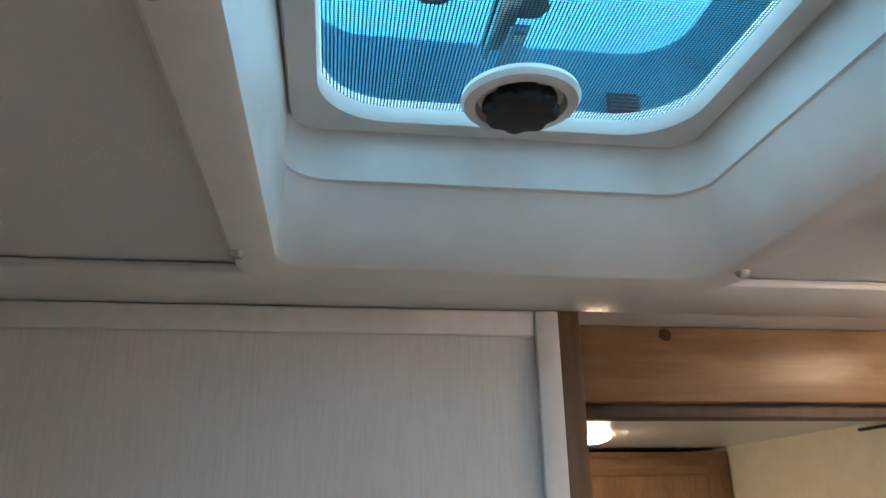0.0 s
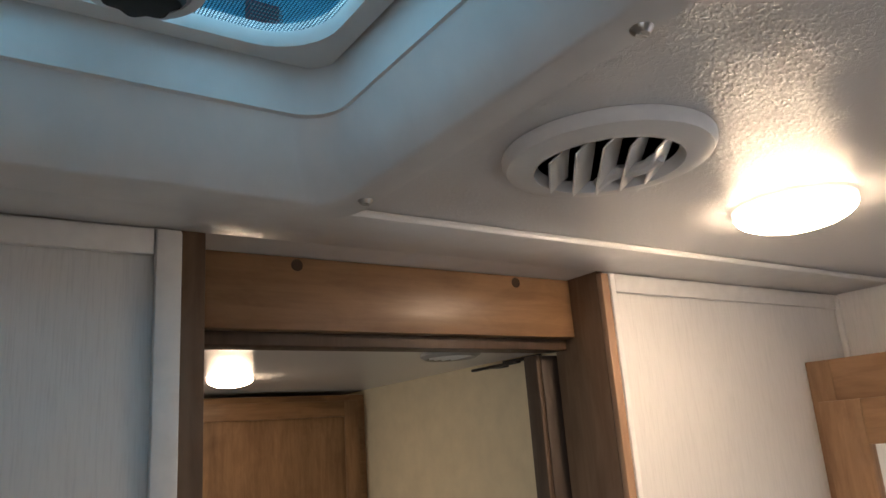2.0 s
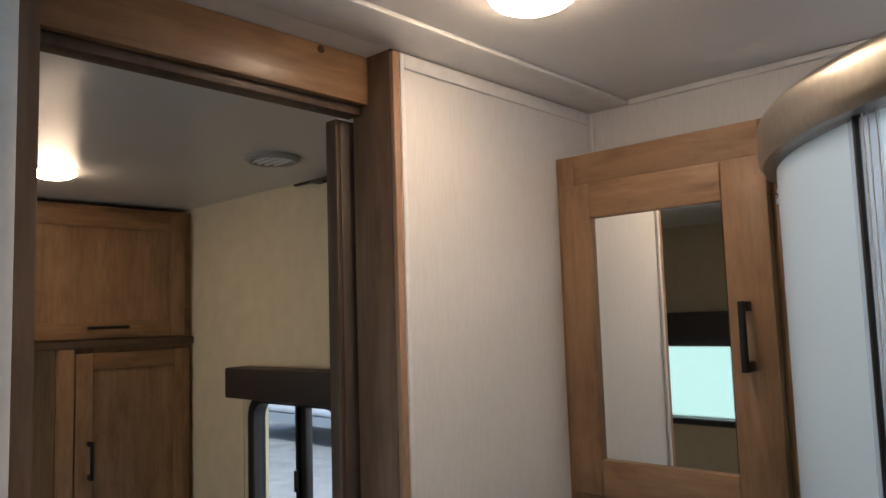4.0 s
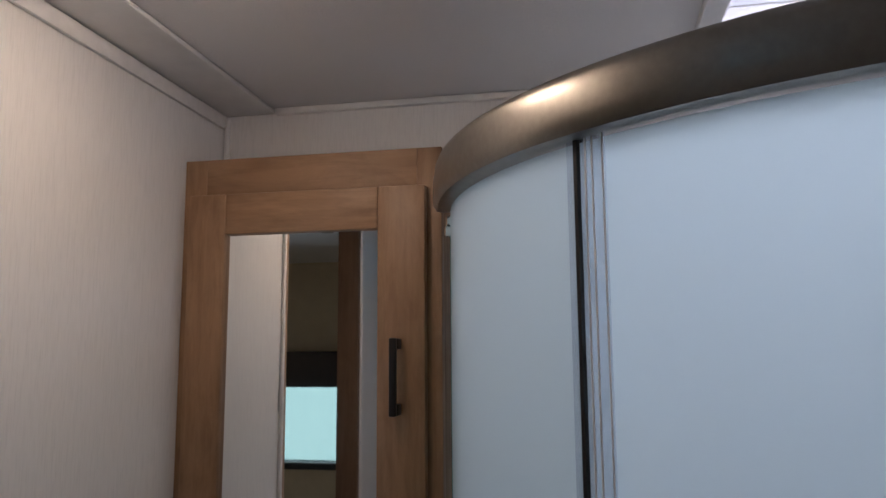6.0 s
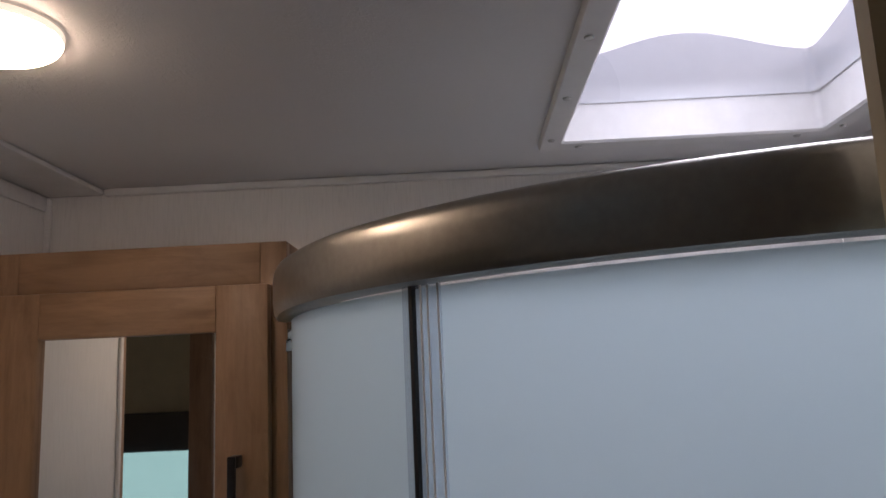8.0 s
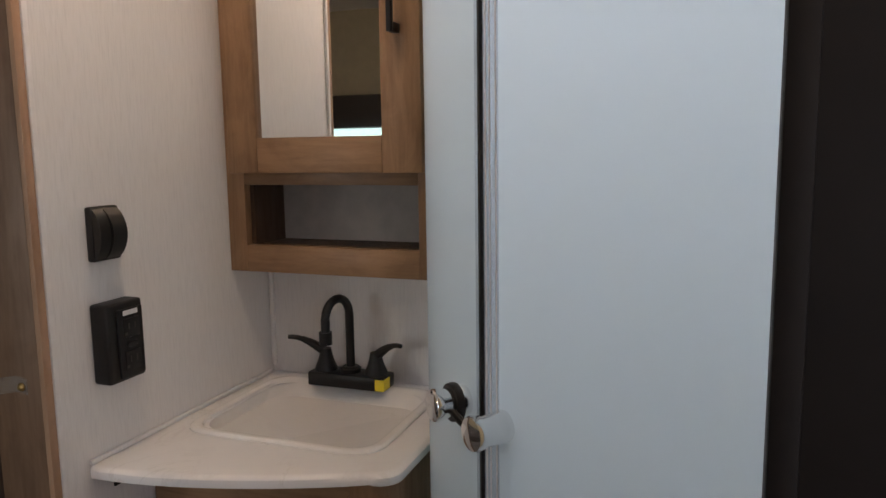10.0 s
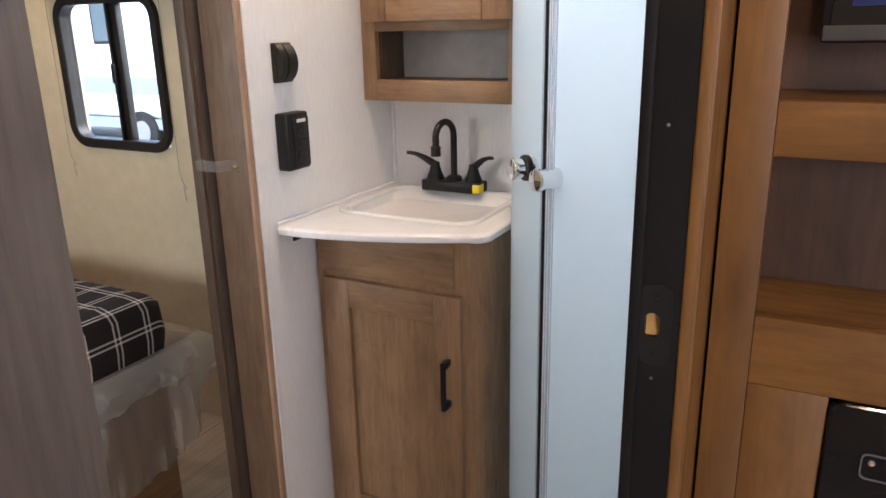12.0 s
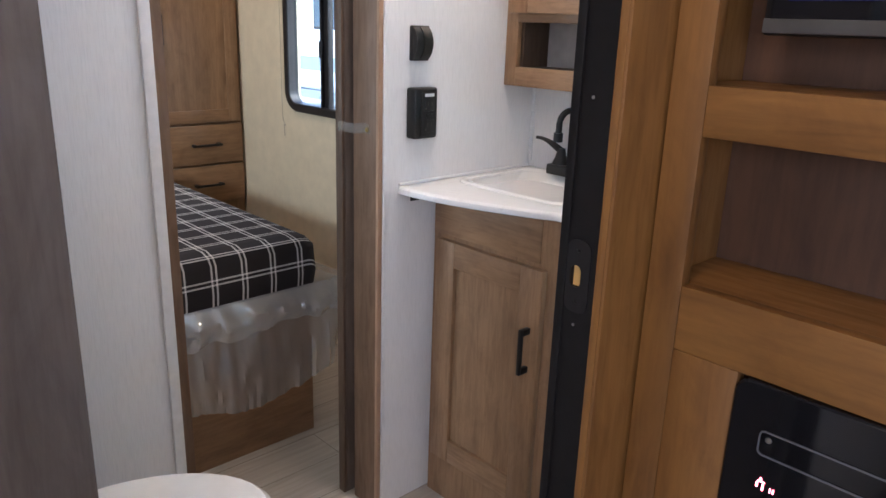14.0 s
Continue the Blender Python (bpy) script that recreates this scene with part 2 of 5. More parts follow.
WALL = linen_wall("white_linen_wallboard", (0.80, 0.785, 0.775))
BATTEN = plain("white_batten", (0.80, 0.785, 0.77), 0.45, var=0.06, scale=60)
CEIL = textured_ceiling("white_vinyl_ceiling", (0.74, 0.73, 0.73))
BEDWALL = plain("beige_wallpaper", (0.62, 0.53, 0.37), 0.6, var=0.07, scale=20, relief=0.1)
TRIM_W = plain("white_plastic_trim", (0.78, 0.77, 0.76), 0.35, var=0.05)
WOOD_V = wood("maple_laminate_upright", (0.36, 0.212, 0.110), (0.225, 0.13, 0.066), "z")
WOOD_Y = wood("maple_laminate_across", (0.36, 0.212, 0.110), (0.225, 0.13, 0.066), "y")
WOOD_X = wood("maple_laminate_lengthwise", (0.35, 0.20, 0.10), (0.22, 0.12, 0.056), "x", 0.34)
KWOOD_V = wood("honey_laminate_upright", (0.265, 0.122, 0.030), (0.15, 0.066, 0.015), "z")
KWOOD_Y = wood("honey_laminate_across", (0.265, 0.122, 0.030), (0.15, 0.066, 0.015), "y")
# back panel brown, darkened: the shade of the open shelves is in its colour
NICHE_SHADE = wood("shaded_back_panel", (0.115, 0.052, 0.024), (0.075, 0.034, 0.016), "z", 0.5, False)
FOLD_GREY = wood("dark_grey_folding_door_skin", (0.158, 0.129, 0.114), (0.098, 0.077, 0.067), "z", 0.5, True, 0.7)
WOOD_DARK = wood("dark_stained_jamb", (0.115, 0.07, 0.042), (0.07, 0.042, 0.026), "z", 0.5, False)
JAMB_BROWN = wood("brown_jamb_laminate", (0.21, 0.125, 0.072), (0.135, 0.078, 0.045), "z", 0.5, False)
BRASS = plain("brass_screw_metal", (0.55, 0.40, 0.16), 0.3, 1.0)
DOOR_GREY = wood("grey_brown_door_skin", (0.13, 0.096, 0.074), (0.085, 0.062, 0.048), "z", 0.5, True, 0.7)
EDGE = wood("light_edge_band", (0.44, 0.27, 0.17), (0.36, 0.22, 0.135), "z", 0.5, False, 0.4)
PINE = plain("raw_pine", (0.62, 0.36, 0.11), 0.7)
BLACK = plain("black_plastic", (0.012, 0.011, 0.011), 0.45, var=0.2, spec=0.4)
BLACK_M = plain("matte_black_metal", (0.012, 0.011, 0.011), 0.36, 0.3, var=0.2)
BLACK_TRIM = plain("black_vinyl_jamb", (0.008, 0.007, 0.007), 0.55, var=0.25, spec=0.28)
CHROME = plain("chrome", (0.82, 0.82, 0.82), 0.08, 1.0, var=0.03)
NICKEL = plain("brushed_nickel", (0.35, 0.33, 0.30), 0.38, 1.0, var=0.08, scale=120)
STEEL = plain("screw_steel", (0.55, 0.54, 0.52), 0.3, 1.0, var=0.1)
BRONZE = plain("dark_bronze_screw", (0.06, 0.035, 0.02), 0.4, 0.6)
PORCELAIN = plain("white_porcelain", (0.82, 0.82, 0.80), 0.12, var=0.03)
SINKW = plain("white_sink_plastic", (0.82, 0.81, 0.79), 0.2, var=0.03)
MARBLE = marble("marble_laminate")
FLOOR = plank_vinyl("plank_vinyl")
FROST = diffusing("frosted_shower_glass", (0.83, 0.925, 0.955), 0.12, 0.2, back=0.10)
FROST_G = diffusing("green_grey_frosted_glass", (0.66, 0.75, 0.73), 0.12, 0.3)
FROST_T = diffusing("teal_frosted_glass", (0.75, 0.83, 0.84), 0.12, 0.2, back=0.10)
CLEAR = glass_pane("clear_glass", (0.74, 0.82, 0.83))
SMOKED = glass_pane("smoked_glass", (0.29, 0.36, 0.345))
GEDGE = plain("green_glass_edge", (0.10, 0.32, 0.30), 0.1)
SEAL = diffusing("pale_seal_plastic", (0.9, 0.92, 0.95), 0.9, 0.2)
BLUE_LID = diffusing("blue_smoke_vent_lid", (0.02, 0.35, 0.56), 0.03, 0.1, (0.15, 0.70, 0.95))
WHITE_DOME = diffusing("white_skylight_dome", (0.92, 0.94, 0.97), 0.08, 0.2)
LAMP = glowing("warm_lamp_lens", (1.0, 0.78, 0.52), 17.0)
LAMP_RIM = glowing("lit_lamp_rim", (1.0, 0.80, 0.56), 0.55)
MIRROR = plain("mirror_silver", (0.86, 0.87, 0.86), 0.015, 1.0, var=0.0)
SHELL = plain("shower_wall_acrylic", (0.85, 0.86, 0.87), 0.25, var=0.03)
PLAID = plaid("plaid_bedding")
FILM = crinkled_film("clear_plastic_film")
TAPE = diffusing("clear_tape", (0.85, 0.86, 0.84), 0.80, 0.08, (0.96, 0.96, 0.94))
SCREEN_BLUE = glowing("lit_screen", (0.03, 0.10, 1.0), 0.006)
SCREEN_BLUE.node_tree.nodes["Principled BSDF"].inputs["Base Color"].default_value = (0.004, 0.005, 0.012, 1)
GLYPH_RED = glowing("red_indicator", (1.0, 0.12, 0.16), 2.0)
YELLOW = plain("yellow_sticker", (0.85, 0.68, 0.02), 0.5)
BLACKGLASS = plain("black_glass", (0.006, 0.006, 0.007), 0.06, var=0.0)
# white flange; the lid's blue light is painted into its base colour
FLANGE_LIT = plain("blue_lit_vent_flange", (0.16, 0.44, 0.55), 0.45)
MESH = plain("dark_screen_wire", (0.03, 0.07, 0.10), 0.5)
DARKREC = plain("dark_recess", (0.05, 0.045, 0.04), 0.7)


# ---- builders ----
def box(bm, x0, x1, y0, y1, z0, z1, bev=0.0, seg=2):
    """A box with softened edges, added to bm."""
    r = bmesh.ops.create_cube(bm, size=1.0)
    bmesh.ops.transform(bm, matrix=Matrix.LocRotScale(((x0 + x1) / 2, (y0 + y1) / 2, (z0 + z1) / 2), None, (abs(x1 - x0), abs(y1 - y0), abs(z1 - z0))), verts=r["verts"])
    if bev:
        edges = list({e for v in r["verts"] for e in v.link_edges})
        bmesh.ops.bevel(bm, geom=edges, offset=bev, segments=seg, affect="EDGES", profile=0.5)
    return bm


def cyl(bm, a, b, r, n=20, r2=None):
    """A rod from a to b."""
    a, b = Vector(a), Vector(b)
    m = Matrix.Translation((a + b) / 2) @ (b - a).to_track_quat("Z", "Y").to_matrix().to_4x4()
    bmesh.ops.create_cone(bm, cap_ends=True, segments=n, radius1=r, radius2=r if r2 is None else r2, depth=(b - a).length, matrix=m)
    return bm


def lathe(bm, profile, centre, axis="z", n=32, m=None):
    """Turns (radius, height) pairs about an upright axis through centre; m turns the result."""
    rings = []
    mat = m if m is not None else Matrix.Translation(centre)
    for r, h in profile:
        rings.append([bm.verts.new(mat @ Vector((r * math.cos(2 * math.pi * i / n), r * math.sin(2 * math.pi * i / n), h))) for i in range(n)])
    for a, b in zip(rings, rings[1:]):
        for i in range(n):
            bm.faces.new((a[i], a[(i + 1) % n], b[(i + 1) % n], b[i]))
    for ring in (rings[0], rings[-1]):
        if (ring[0].co - ring[n // 2].co).length > 1e-5:
            bm.faces.new(ring)
    return bm


def tube(bm, pts, r, n=12, taper=None):
    """A round bar along a smooth line of points."""
    pts = [Vector(p) for p in pts]
    rings = []
    for i, p in enumerate(pts):
        d = (pts[min(i + 1, len(pts) - 1)] - pts[max(i - 1, 0)]).normalized()
        side = d.cross(Vector((0.31, 0.17, 0.94))).normalized()
        up = side.cross(d)
        rr = r * (taper[i] if taper else 1)
        rings.append([bm.verts.new(p + rr * (math.cos(2 * math.pi * k / n) * side + math.sin(2 * math.pi * k / n) * up)) for k in range(n)])
    for a, b in zip(rings, rings[1:]):
        for k in range(n):
            bm.faces.new((a[k], a[(k + 1) % n], b[(k + 1) % n], b[k]))
    bm.faces.new(rings[0])
    bm.faces.new(rings[-1])
    return bm


def rounded_rect(x0, x1, y0, y1, r, n=8):
    """Points round a rectangle with rounded corners."""
    out = []
    for cx, cy, a0 in ((x1 - r, y1 - r, 0), (x0 + r, y1 - r, 90), (x0 + r, y0 + r, 180), (x1 - r, y0 + r, 270)):
        for i in range(n + 1):
            a = radians(a0 + 90 * i / n)
            out.append((cx + r * math.cos(a), cy + r * math.sin(a)))
    return out


def loft(bm, loops, close_first=False, close_last=False, ring=True):
    """Skins a row of closed loops of equal length."""
    vs = [[bm.verts.new(p) for p in lp] for lp in loops]
    n = len(vs[0])
    for a, b in zip(vs, vs[1:]):
        for i in range(n if ring else n - 1):
            bm.faces.new((a[i], a[(i + 1) % n], b[(i + 1) % n], b[i]))
    if close_first:
        bm.faces.new(vs[0])
    if close_last:
        bm.faces.new(vs[-1])
    return bm


def sweep(bm, plan, profile, closed_ends=True):
    """Moves an upright profile of (outward, z) pairs along a plan line of (x, y, nx, ny)."""
    return loft(bm, [[(x + nx * o, y + ny * o, z) for o, z in profile] for x, y, nx, ny in plan], closed_ends, closed_ends)


def mesh_of(name, bm, material, smooth=True):
    bmesh.ops.recalc_face_normals(bm, faces=bm.faces)
    me = bpy.data.meshes.new(name)
    bm.to_mesh(me)
    bm.free()
    me.materials.append(material)
    if smooth:
        me.polygons.foreach_set("use_smooth", [True] * len(me.polygons))
        me.set_sharp_from_angle(angle=radians(35))
    return me


def whole(name, bm, material, label="", category="", group="", kind=""):
    return tagged(new(name, mesh_of(name, bm, material)), label, category, group, kind)


def thing(name, at, label, category, group="", kind=""):
    ob = new(name)
    ob.location = at
    ob.empty_display_size = 0.05
    return tagged(ob, label, category, group, kind)


def part(name, bm, material, parent, label=""):
    """One mesh under a thing or a part; its points are given in the world."""
    ob = new(name, mesh_of(name, bm, material))
    ob.parent = parent
    if parent.type == "EMPTY":
        ob.matrix_parent_inverse = Matrix.Translation(parent.location).inverted()
    if label:
        ob["label"] = label
    return ob


def nbm():
    return bmesh.new()


def one(x0, x1, y0, y1, z0, z1, bev=0.0, seg=2):
    return box(nbm(), x0, x1, y0, y1, z0, z1, bev, seg)


def wall_with_holes(bm, axis, at0, at1, u0, u1, z0, z1, holes):
    """A wall slab in blocks round its openings; axis is the wall's normal, u runs along it."""
    us = sorted({u0, u1, *[h for q in holes for h in q[:2]]})
    zs = sorted({z0, z1, *[h for q in holes for h in q[2:]]})
    verts = {}

    def vert(a, u, z):
        k = (round(a, 5), round(u, 5), round(z, 5))
        if k not in verts:
            verts[k] = bm.verts.new((a, u, z) if axis == "x" else (u, a, z))
        return verts[k]

    def solid(i, j):
        if not (0 <= i < len(us) - 1 and 0 <= j < len(zs) - 1):
            return False
        cu, cz = (us[i] + us[i + 1]) / 2, (zs[j] + zs[j + 1]) / 2
        return not any(h[0] < cu < h[1] and h[2] < cz < h[3] for h in holes)

    for i in range(len(us) - 1):
        for j in range(len(zs) - 1):
            if not solid(i, j):
                continue
            a, b, c, d = us[i], us[i + 1], zs[j], zs[j + 1]
            for at in (at0, at1):
                bm.faces.new((vert(at, a, c), vert(at, b, c), vert(at, b, d), vert(at, a, d)))
            for (di, dj), (p, q) in {(-1, 0): ((a, c), (a, d)), (1, 0): ((b, c), (b, d)), (0, -1): ((a, c), (b, c)), (0, 1): ((a, d), (b, d))}.items():
                if not solid(i + di, j + dj):
                    bm.faces.new((vert(at0, *p), vert(at1, *p), vert(at1, *q), vert(at0, *q)))
    return bm


# ---- measures of the place ----
CEIL_Z = 1.980
X_L, X_R = -2.40, 0.0                 # inner faces of the trailer's sides
OPEN_L, OPEN_R = -1.014, -0.5385        # bedroom doorway
PART_B = 0.052                        # back of the partition
BED_END = 2.15
HALL_END = -3.4
VENT = (-1.272, -0.950, -0.442, -0.121)
FR = (-1.266, -0.974, -0.425, -0.164)  # screen frame at the top of the vent well
SKY = (-0.64, -0.147, -1.129, -0.781)

# ---- large structure ----
whole("floor", one(X_L - 0.05, X_R + 0.05, HALL_END - 0.05, BED_END + 0.05, -0.03, 0.0), FLOOR, "pale greige plank-pattern vinyl floor", "floor", kind="structure")


def ceiling():
    bm = nbm()
    # the slab is blocked round the roof vent and the skylight
    xs = sorted({X_L - 0.05, X_R + 0.05, VENT[0], VENT[1], SKY[0], SKY[1]})
    ys = sorted({HALL_END - 0.05, BED_END + 0.05, VENT[2], VENT[3], SKY[2], SKY[3]})
    for i in range(len(xs) - 1):
        for j in range(len(ys) - 1):
            cx, cy = (xs[i] + xs[i + 1]) / 2, (ys[j] + ys[j + 1]) / 2
            if any(h[0] < cx < h[1] and h[2] < cy < h[3] for h in (VENT, SKY)):
                continue
            box(bm, xs[i], xs[i + 1], ys[j], ys[j + 1], CEIL_Z, CEIL_Z + 0.07)
    bmesh.ops.remove_doubles(bm, verts=bm.verts, dist=1e-5)
    seen = {}
    for f in list(bm.faces):
        seen.setdefault(tuple(round(c, 4) for c in f.calc_center_median()), []).append(f)
    bmesh.ops.delete(bm, geom=[f for fs in seen.values() if len(fs) > 1 for f in fs], context="FACES_ONLY")
    return whole("ceiling", bm, CEIL, "white textured vinyl ceiling with glossy relief", "ceiling", kind="structure")


ceiling()

BWIN = (0.800, 1.225, 0.910, 1.352)      # bedroom window in the right side: y0 y1 z0 z1
LWIN = (0.35, 1.35, 1.05, 1.475)       # bedroom window in the left side
HWIN = (-2.45, -1.55, 1.0, 1.7)       # unseen window of the living end, added to let daylight in
whole("wall_right_side", wall_with_holes(nbm(), "x", 0.0, 0.05, PART_B, BED_END, 0.0, CEIL_Z, [BWIN]), BEDWALL, "beige papered side wall with a window", "wall", kind="structure")
whole("wall_bath_side", one(0.0, 0.05, -1.21, PART_B - 0.001, 0.0, CEIL_Z), WALL, "white wallboard side wall behind the vanity", "wall", kind="structure")
whole("wall_left_side", wall_with_holes(nbm(), "x", X_L - 0.05, X_L, HALL_END, BED_END, 0.0, CEIL_Z, [LWIN, HWIN]), BEDWALL, "beige papered side wall with windows", "wall", kind="structure")
whole("wall_bed_end", one(X_L, X_R, BED_END, BED_END + 0.05, 0.0, CEIL_Z), BEDWALL, "beige papered end wall of the bedroom", "wall", kind="structure")
whole("wall_hall_end", one(X_L, X_R, HALL_END - 0.05, HALL_END, 0.0, CEIL_Z), WALL, "white end wall of the living area", "wall", kind="structure")
whole("wall_hall_side", one(-0.05, 0.0, HALL_END, -1.271, 0.0, CEIL_Z), WALL, "white side wall of the living area", "wall", kind="structure")


def partition():
    bm = wall_with_holes(nbm(), "y", 0.0, PART_B, -1.78, 0.0, 0.0, CEIL_Z, [(OPEN_L - 0.0195, OPEN_R + 0.0125, 0.0, 1.9785)])
    ob = whole("wall_partition", bm, WALL, "white linen-patterned wallboard partition with a doorway", "wall", kind="structure")
    return ob


partition()
whole("wall_bed_left", one(-1.83, -1.781, -0.82, PART_B, 0.0, CEIL_Z), WALL, "white wallboard wall beside the toilet", "wall", kind="structure")
whole("wall_bed_back", one(X_L, -1.831, 0.0, PART_B, 0.0, CEIL_Z), BEDWALL, "beige wall closing the bedroom", "wall", kind="structure")
# the front wall of the bathroom, left of the entry
whole("wall_bath_front", one(X_L, -1.665, -0.872, -0.825, 0.0, CEIL_Z), WALL, "white wallboard front wall of the bathroom", "wall", kind="structure")
whole("wall_entry_head", one(-1.664, -0.947, -0.878, -0.833, 1.93, CEIL_Z), WALL, "white wallboard strip above the bathroom entry", "wall", kind="structure")
# stub wall at the entry, and the wall between shower and cabinet
whole("wall_entry_stub", one(-0.935, -0.7265, -0.8866, -0.876, 0.0, CEIL_Z), BEDWALL, "short beige stub wall at the bathroom entry", "wall", kind="structure")
whole("wall_shower_back", one(-0.7255, -0.712, -1.21, -0.865, 0.0, CEIL_Z), BEDWALL, "thin beige wall between the shower and the cabinet", "wall", kind="structure")
whole("wall_shower_end", one(-0.7115, 0.0, -1.27, -1.2105, 0.0, CEIL_Z), WALL, "white end wall of the shower", "wall", kind="structure")

# trims of the partition and ceiling
whole("ceiling_trim", one(-1.78, -0.001, -0.092, -0.0015, CEIL_Z - 0.009, CEIL_Z - 0.0005, 0.0035), TRIM_W, "flat white trim strip along the ceiling edge", "trim", kind="structure")
whole("trim_top_right", one(-0.5165, -0.011, -0.007, -0.0005, 1.947, 1.9695, 0.002), BATTEN, "white batten along the top of the wallboard", "trim", kind="structure")
whole("trim_top_left", one(-1.775, -1.0562, -0.007, -0.0005, 1.948, 1.9700, 0.002), BATTEN, "white batten along the top of the wallboard", "trim", kind="structure")
whole("trim_side_left", one(-1.0555, -1.0345, -0.009, -0.0005, 0.0, 1.9700, 0.002), BATTEN, "white upright batten beside the doorway", "trim", kind="structure")
whole("trim_side_right", one(-0.5255, -0.517, -0.008, -0.0005, 0.0, 1.9695, 0.002), BATTEN, "white upright batten beside the doorway", "trim", kind="structure")
whole("trim_corner", one(-0.010, -0.0008, -0.010, -0.0012, 0.878, 1.968, 0.003), TRIM_W, "thin white corner bead", "trim", kind="structure")
whole("trim_side_ceiling", one(-0.012, -0.001, -1.205, -0.094, CEIL_Z - 0.012, CEIL_Z - 0.0005, 0.003), TRIM_W, "narrow white bead between side wall and ceiling", "trim", kind="structure")


# ---- bedroom doorway ----
def doorway():
    d = thing("doorway_frame", (-0.81, 0.03, 0), "brown wood-grain doorway frame with light edge bands", "door frame", kind="structure")
    part("jamb", one(-1.0335, -1.0140, -0.004, 0.053, 0.0, 1.9780, 0.001), JAMB_BROWN, d, "brown jamb")
    part("jamb", one(-0.5385, -0.5262, 0.003, 0.088, 0.0, 1.9780, 0.001), JAMB_BROWN, d, "darker brown jamb")
    part("edge_band", one(-0.5388, -0.5262, -0.006, 0.0028, 0.0, 1.9695, 0.001), EDGE, d, "light edge band")
    part("header", one(-1.0138, -0.5387, 0.050, 0.066, 1.899, 1.9725, 0.0015), WOOD_X, d, "warm maple header board")
    part("track", one(-1.0138, -0.5387, 0.067, 0.098, 1.886, 1.912, 0.001), WOOD_DARK, d, "dark sliding-door track")
    part("soffit", one(-1.0138, -0.5387, 0.0, 0.066, 1.9730, CEIL_Z - 0.0005), TRIM_W, d, "white soffit")
    for x in (-0.908, -0.627):
        bm = nbm()
        lathe(bm, [(0.0005, -0.002), (0.0062, -0.0018), (0.0062, 0.0), (0.004, 0.0)], None, m=Matrix.Translation((x, 0.0495, 1.964)) @ pose(0, 0, 0, 90), n=14)
        part("screw", bm, BRONZE, d, "dark bronze screw")
    return d


doorway()


def sliding_door():
    d = thing("sliding_door", (-0.35, 0.075, 0), "dark grey-brown wooden sliding door pushed open behind the wall", "door")
    part("leaf", one(-0.5555, -0.05, 0.0985, 0.122, 0.012, 1.884, 0.003), DOOR_GREY, d)
    part("edge_strip", one(-0.5640, -0.5560, 0.0985, 0.124, 0.012, 1.884, 0.002), WOOD_DARK, d, "dark edge strip")
    return d


sliding_door()


def tie_strap():
    bm = nbm()
    path = [(-0.5665, 0.110), (-0.5672, 0.092), (-0.560, 0.082), (-0.552, 0.066), (-0.5418, 0.048), (-0.5405, 0.040), (-0.5404, 0.024)]
    pts = [(x, y, 1.0 + 0.002 * math.sin(i * 1.7)) for i, (x, y) in enumerate(path)]
    loft(bm, [[(x, y, z - 0.011), (x, y - 0.0012, z - 0.011), (x, y - 0.0012, z + 0.011), (x, y, z + 0.011)] for x, y, z in pts], True, True)
    t = thing("tape_strip", (-0.555, 0.06, 1.0), "strip of clear tape screwed to the jamb, holding the sliding door", "tape")
    part("strip", bm, TAPE, t)
    bm = nbm()
    lathe(bm, [(0.0, 0.0045), (0.003, 0.004), (0.0055, 0.0015), (0.0058, 0.0), (0.0, 0.0)], None, n=16, m=Matrix.Translation((-0.5411, 0.033, 0.998)) @ pose(0, 0, 0, 0, -90))
    part("screw", bm, BRASS, t, "brass screw")
    return t


tie_strap()


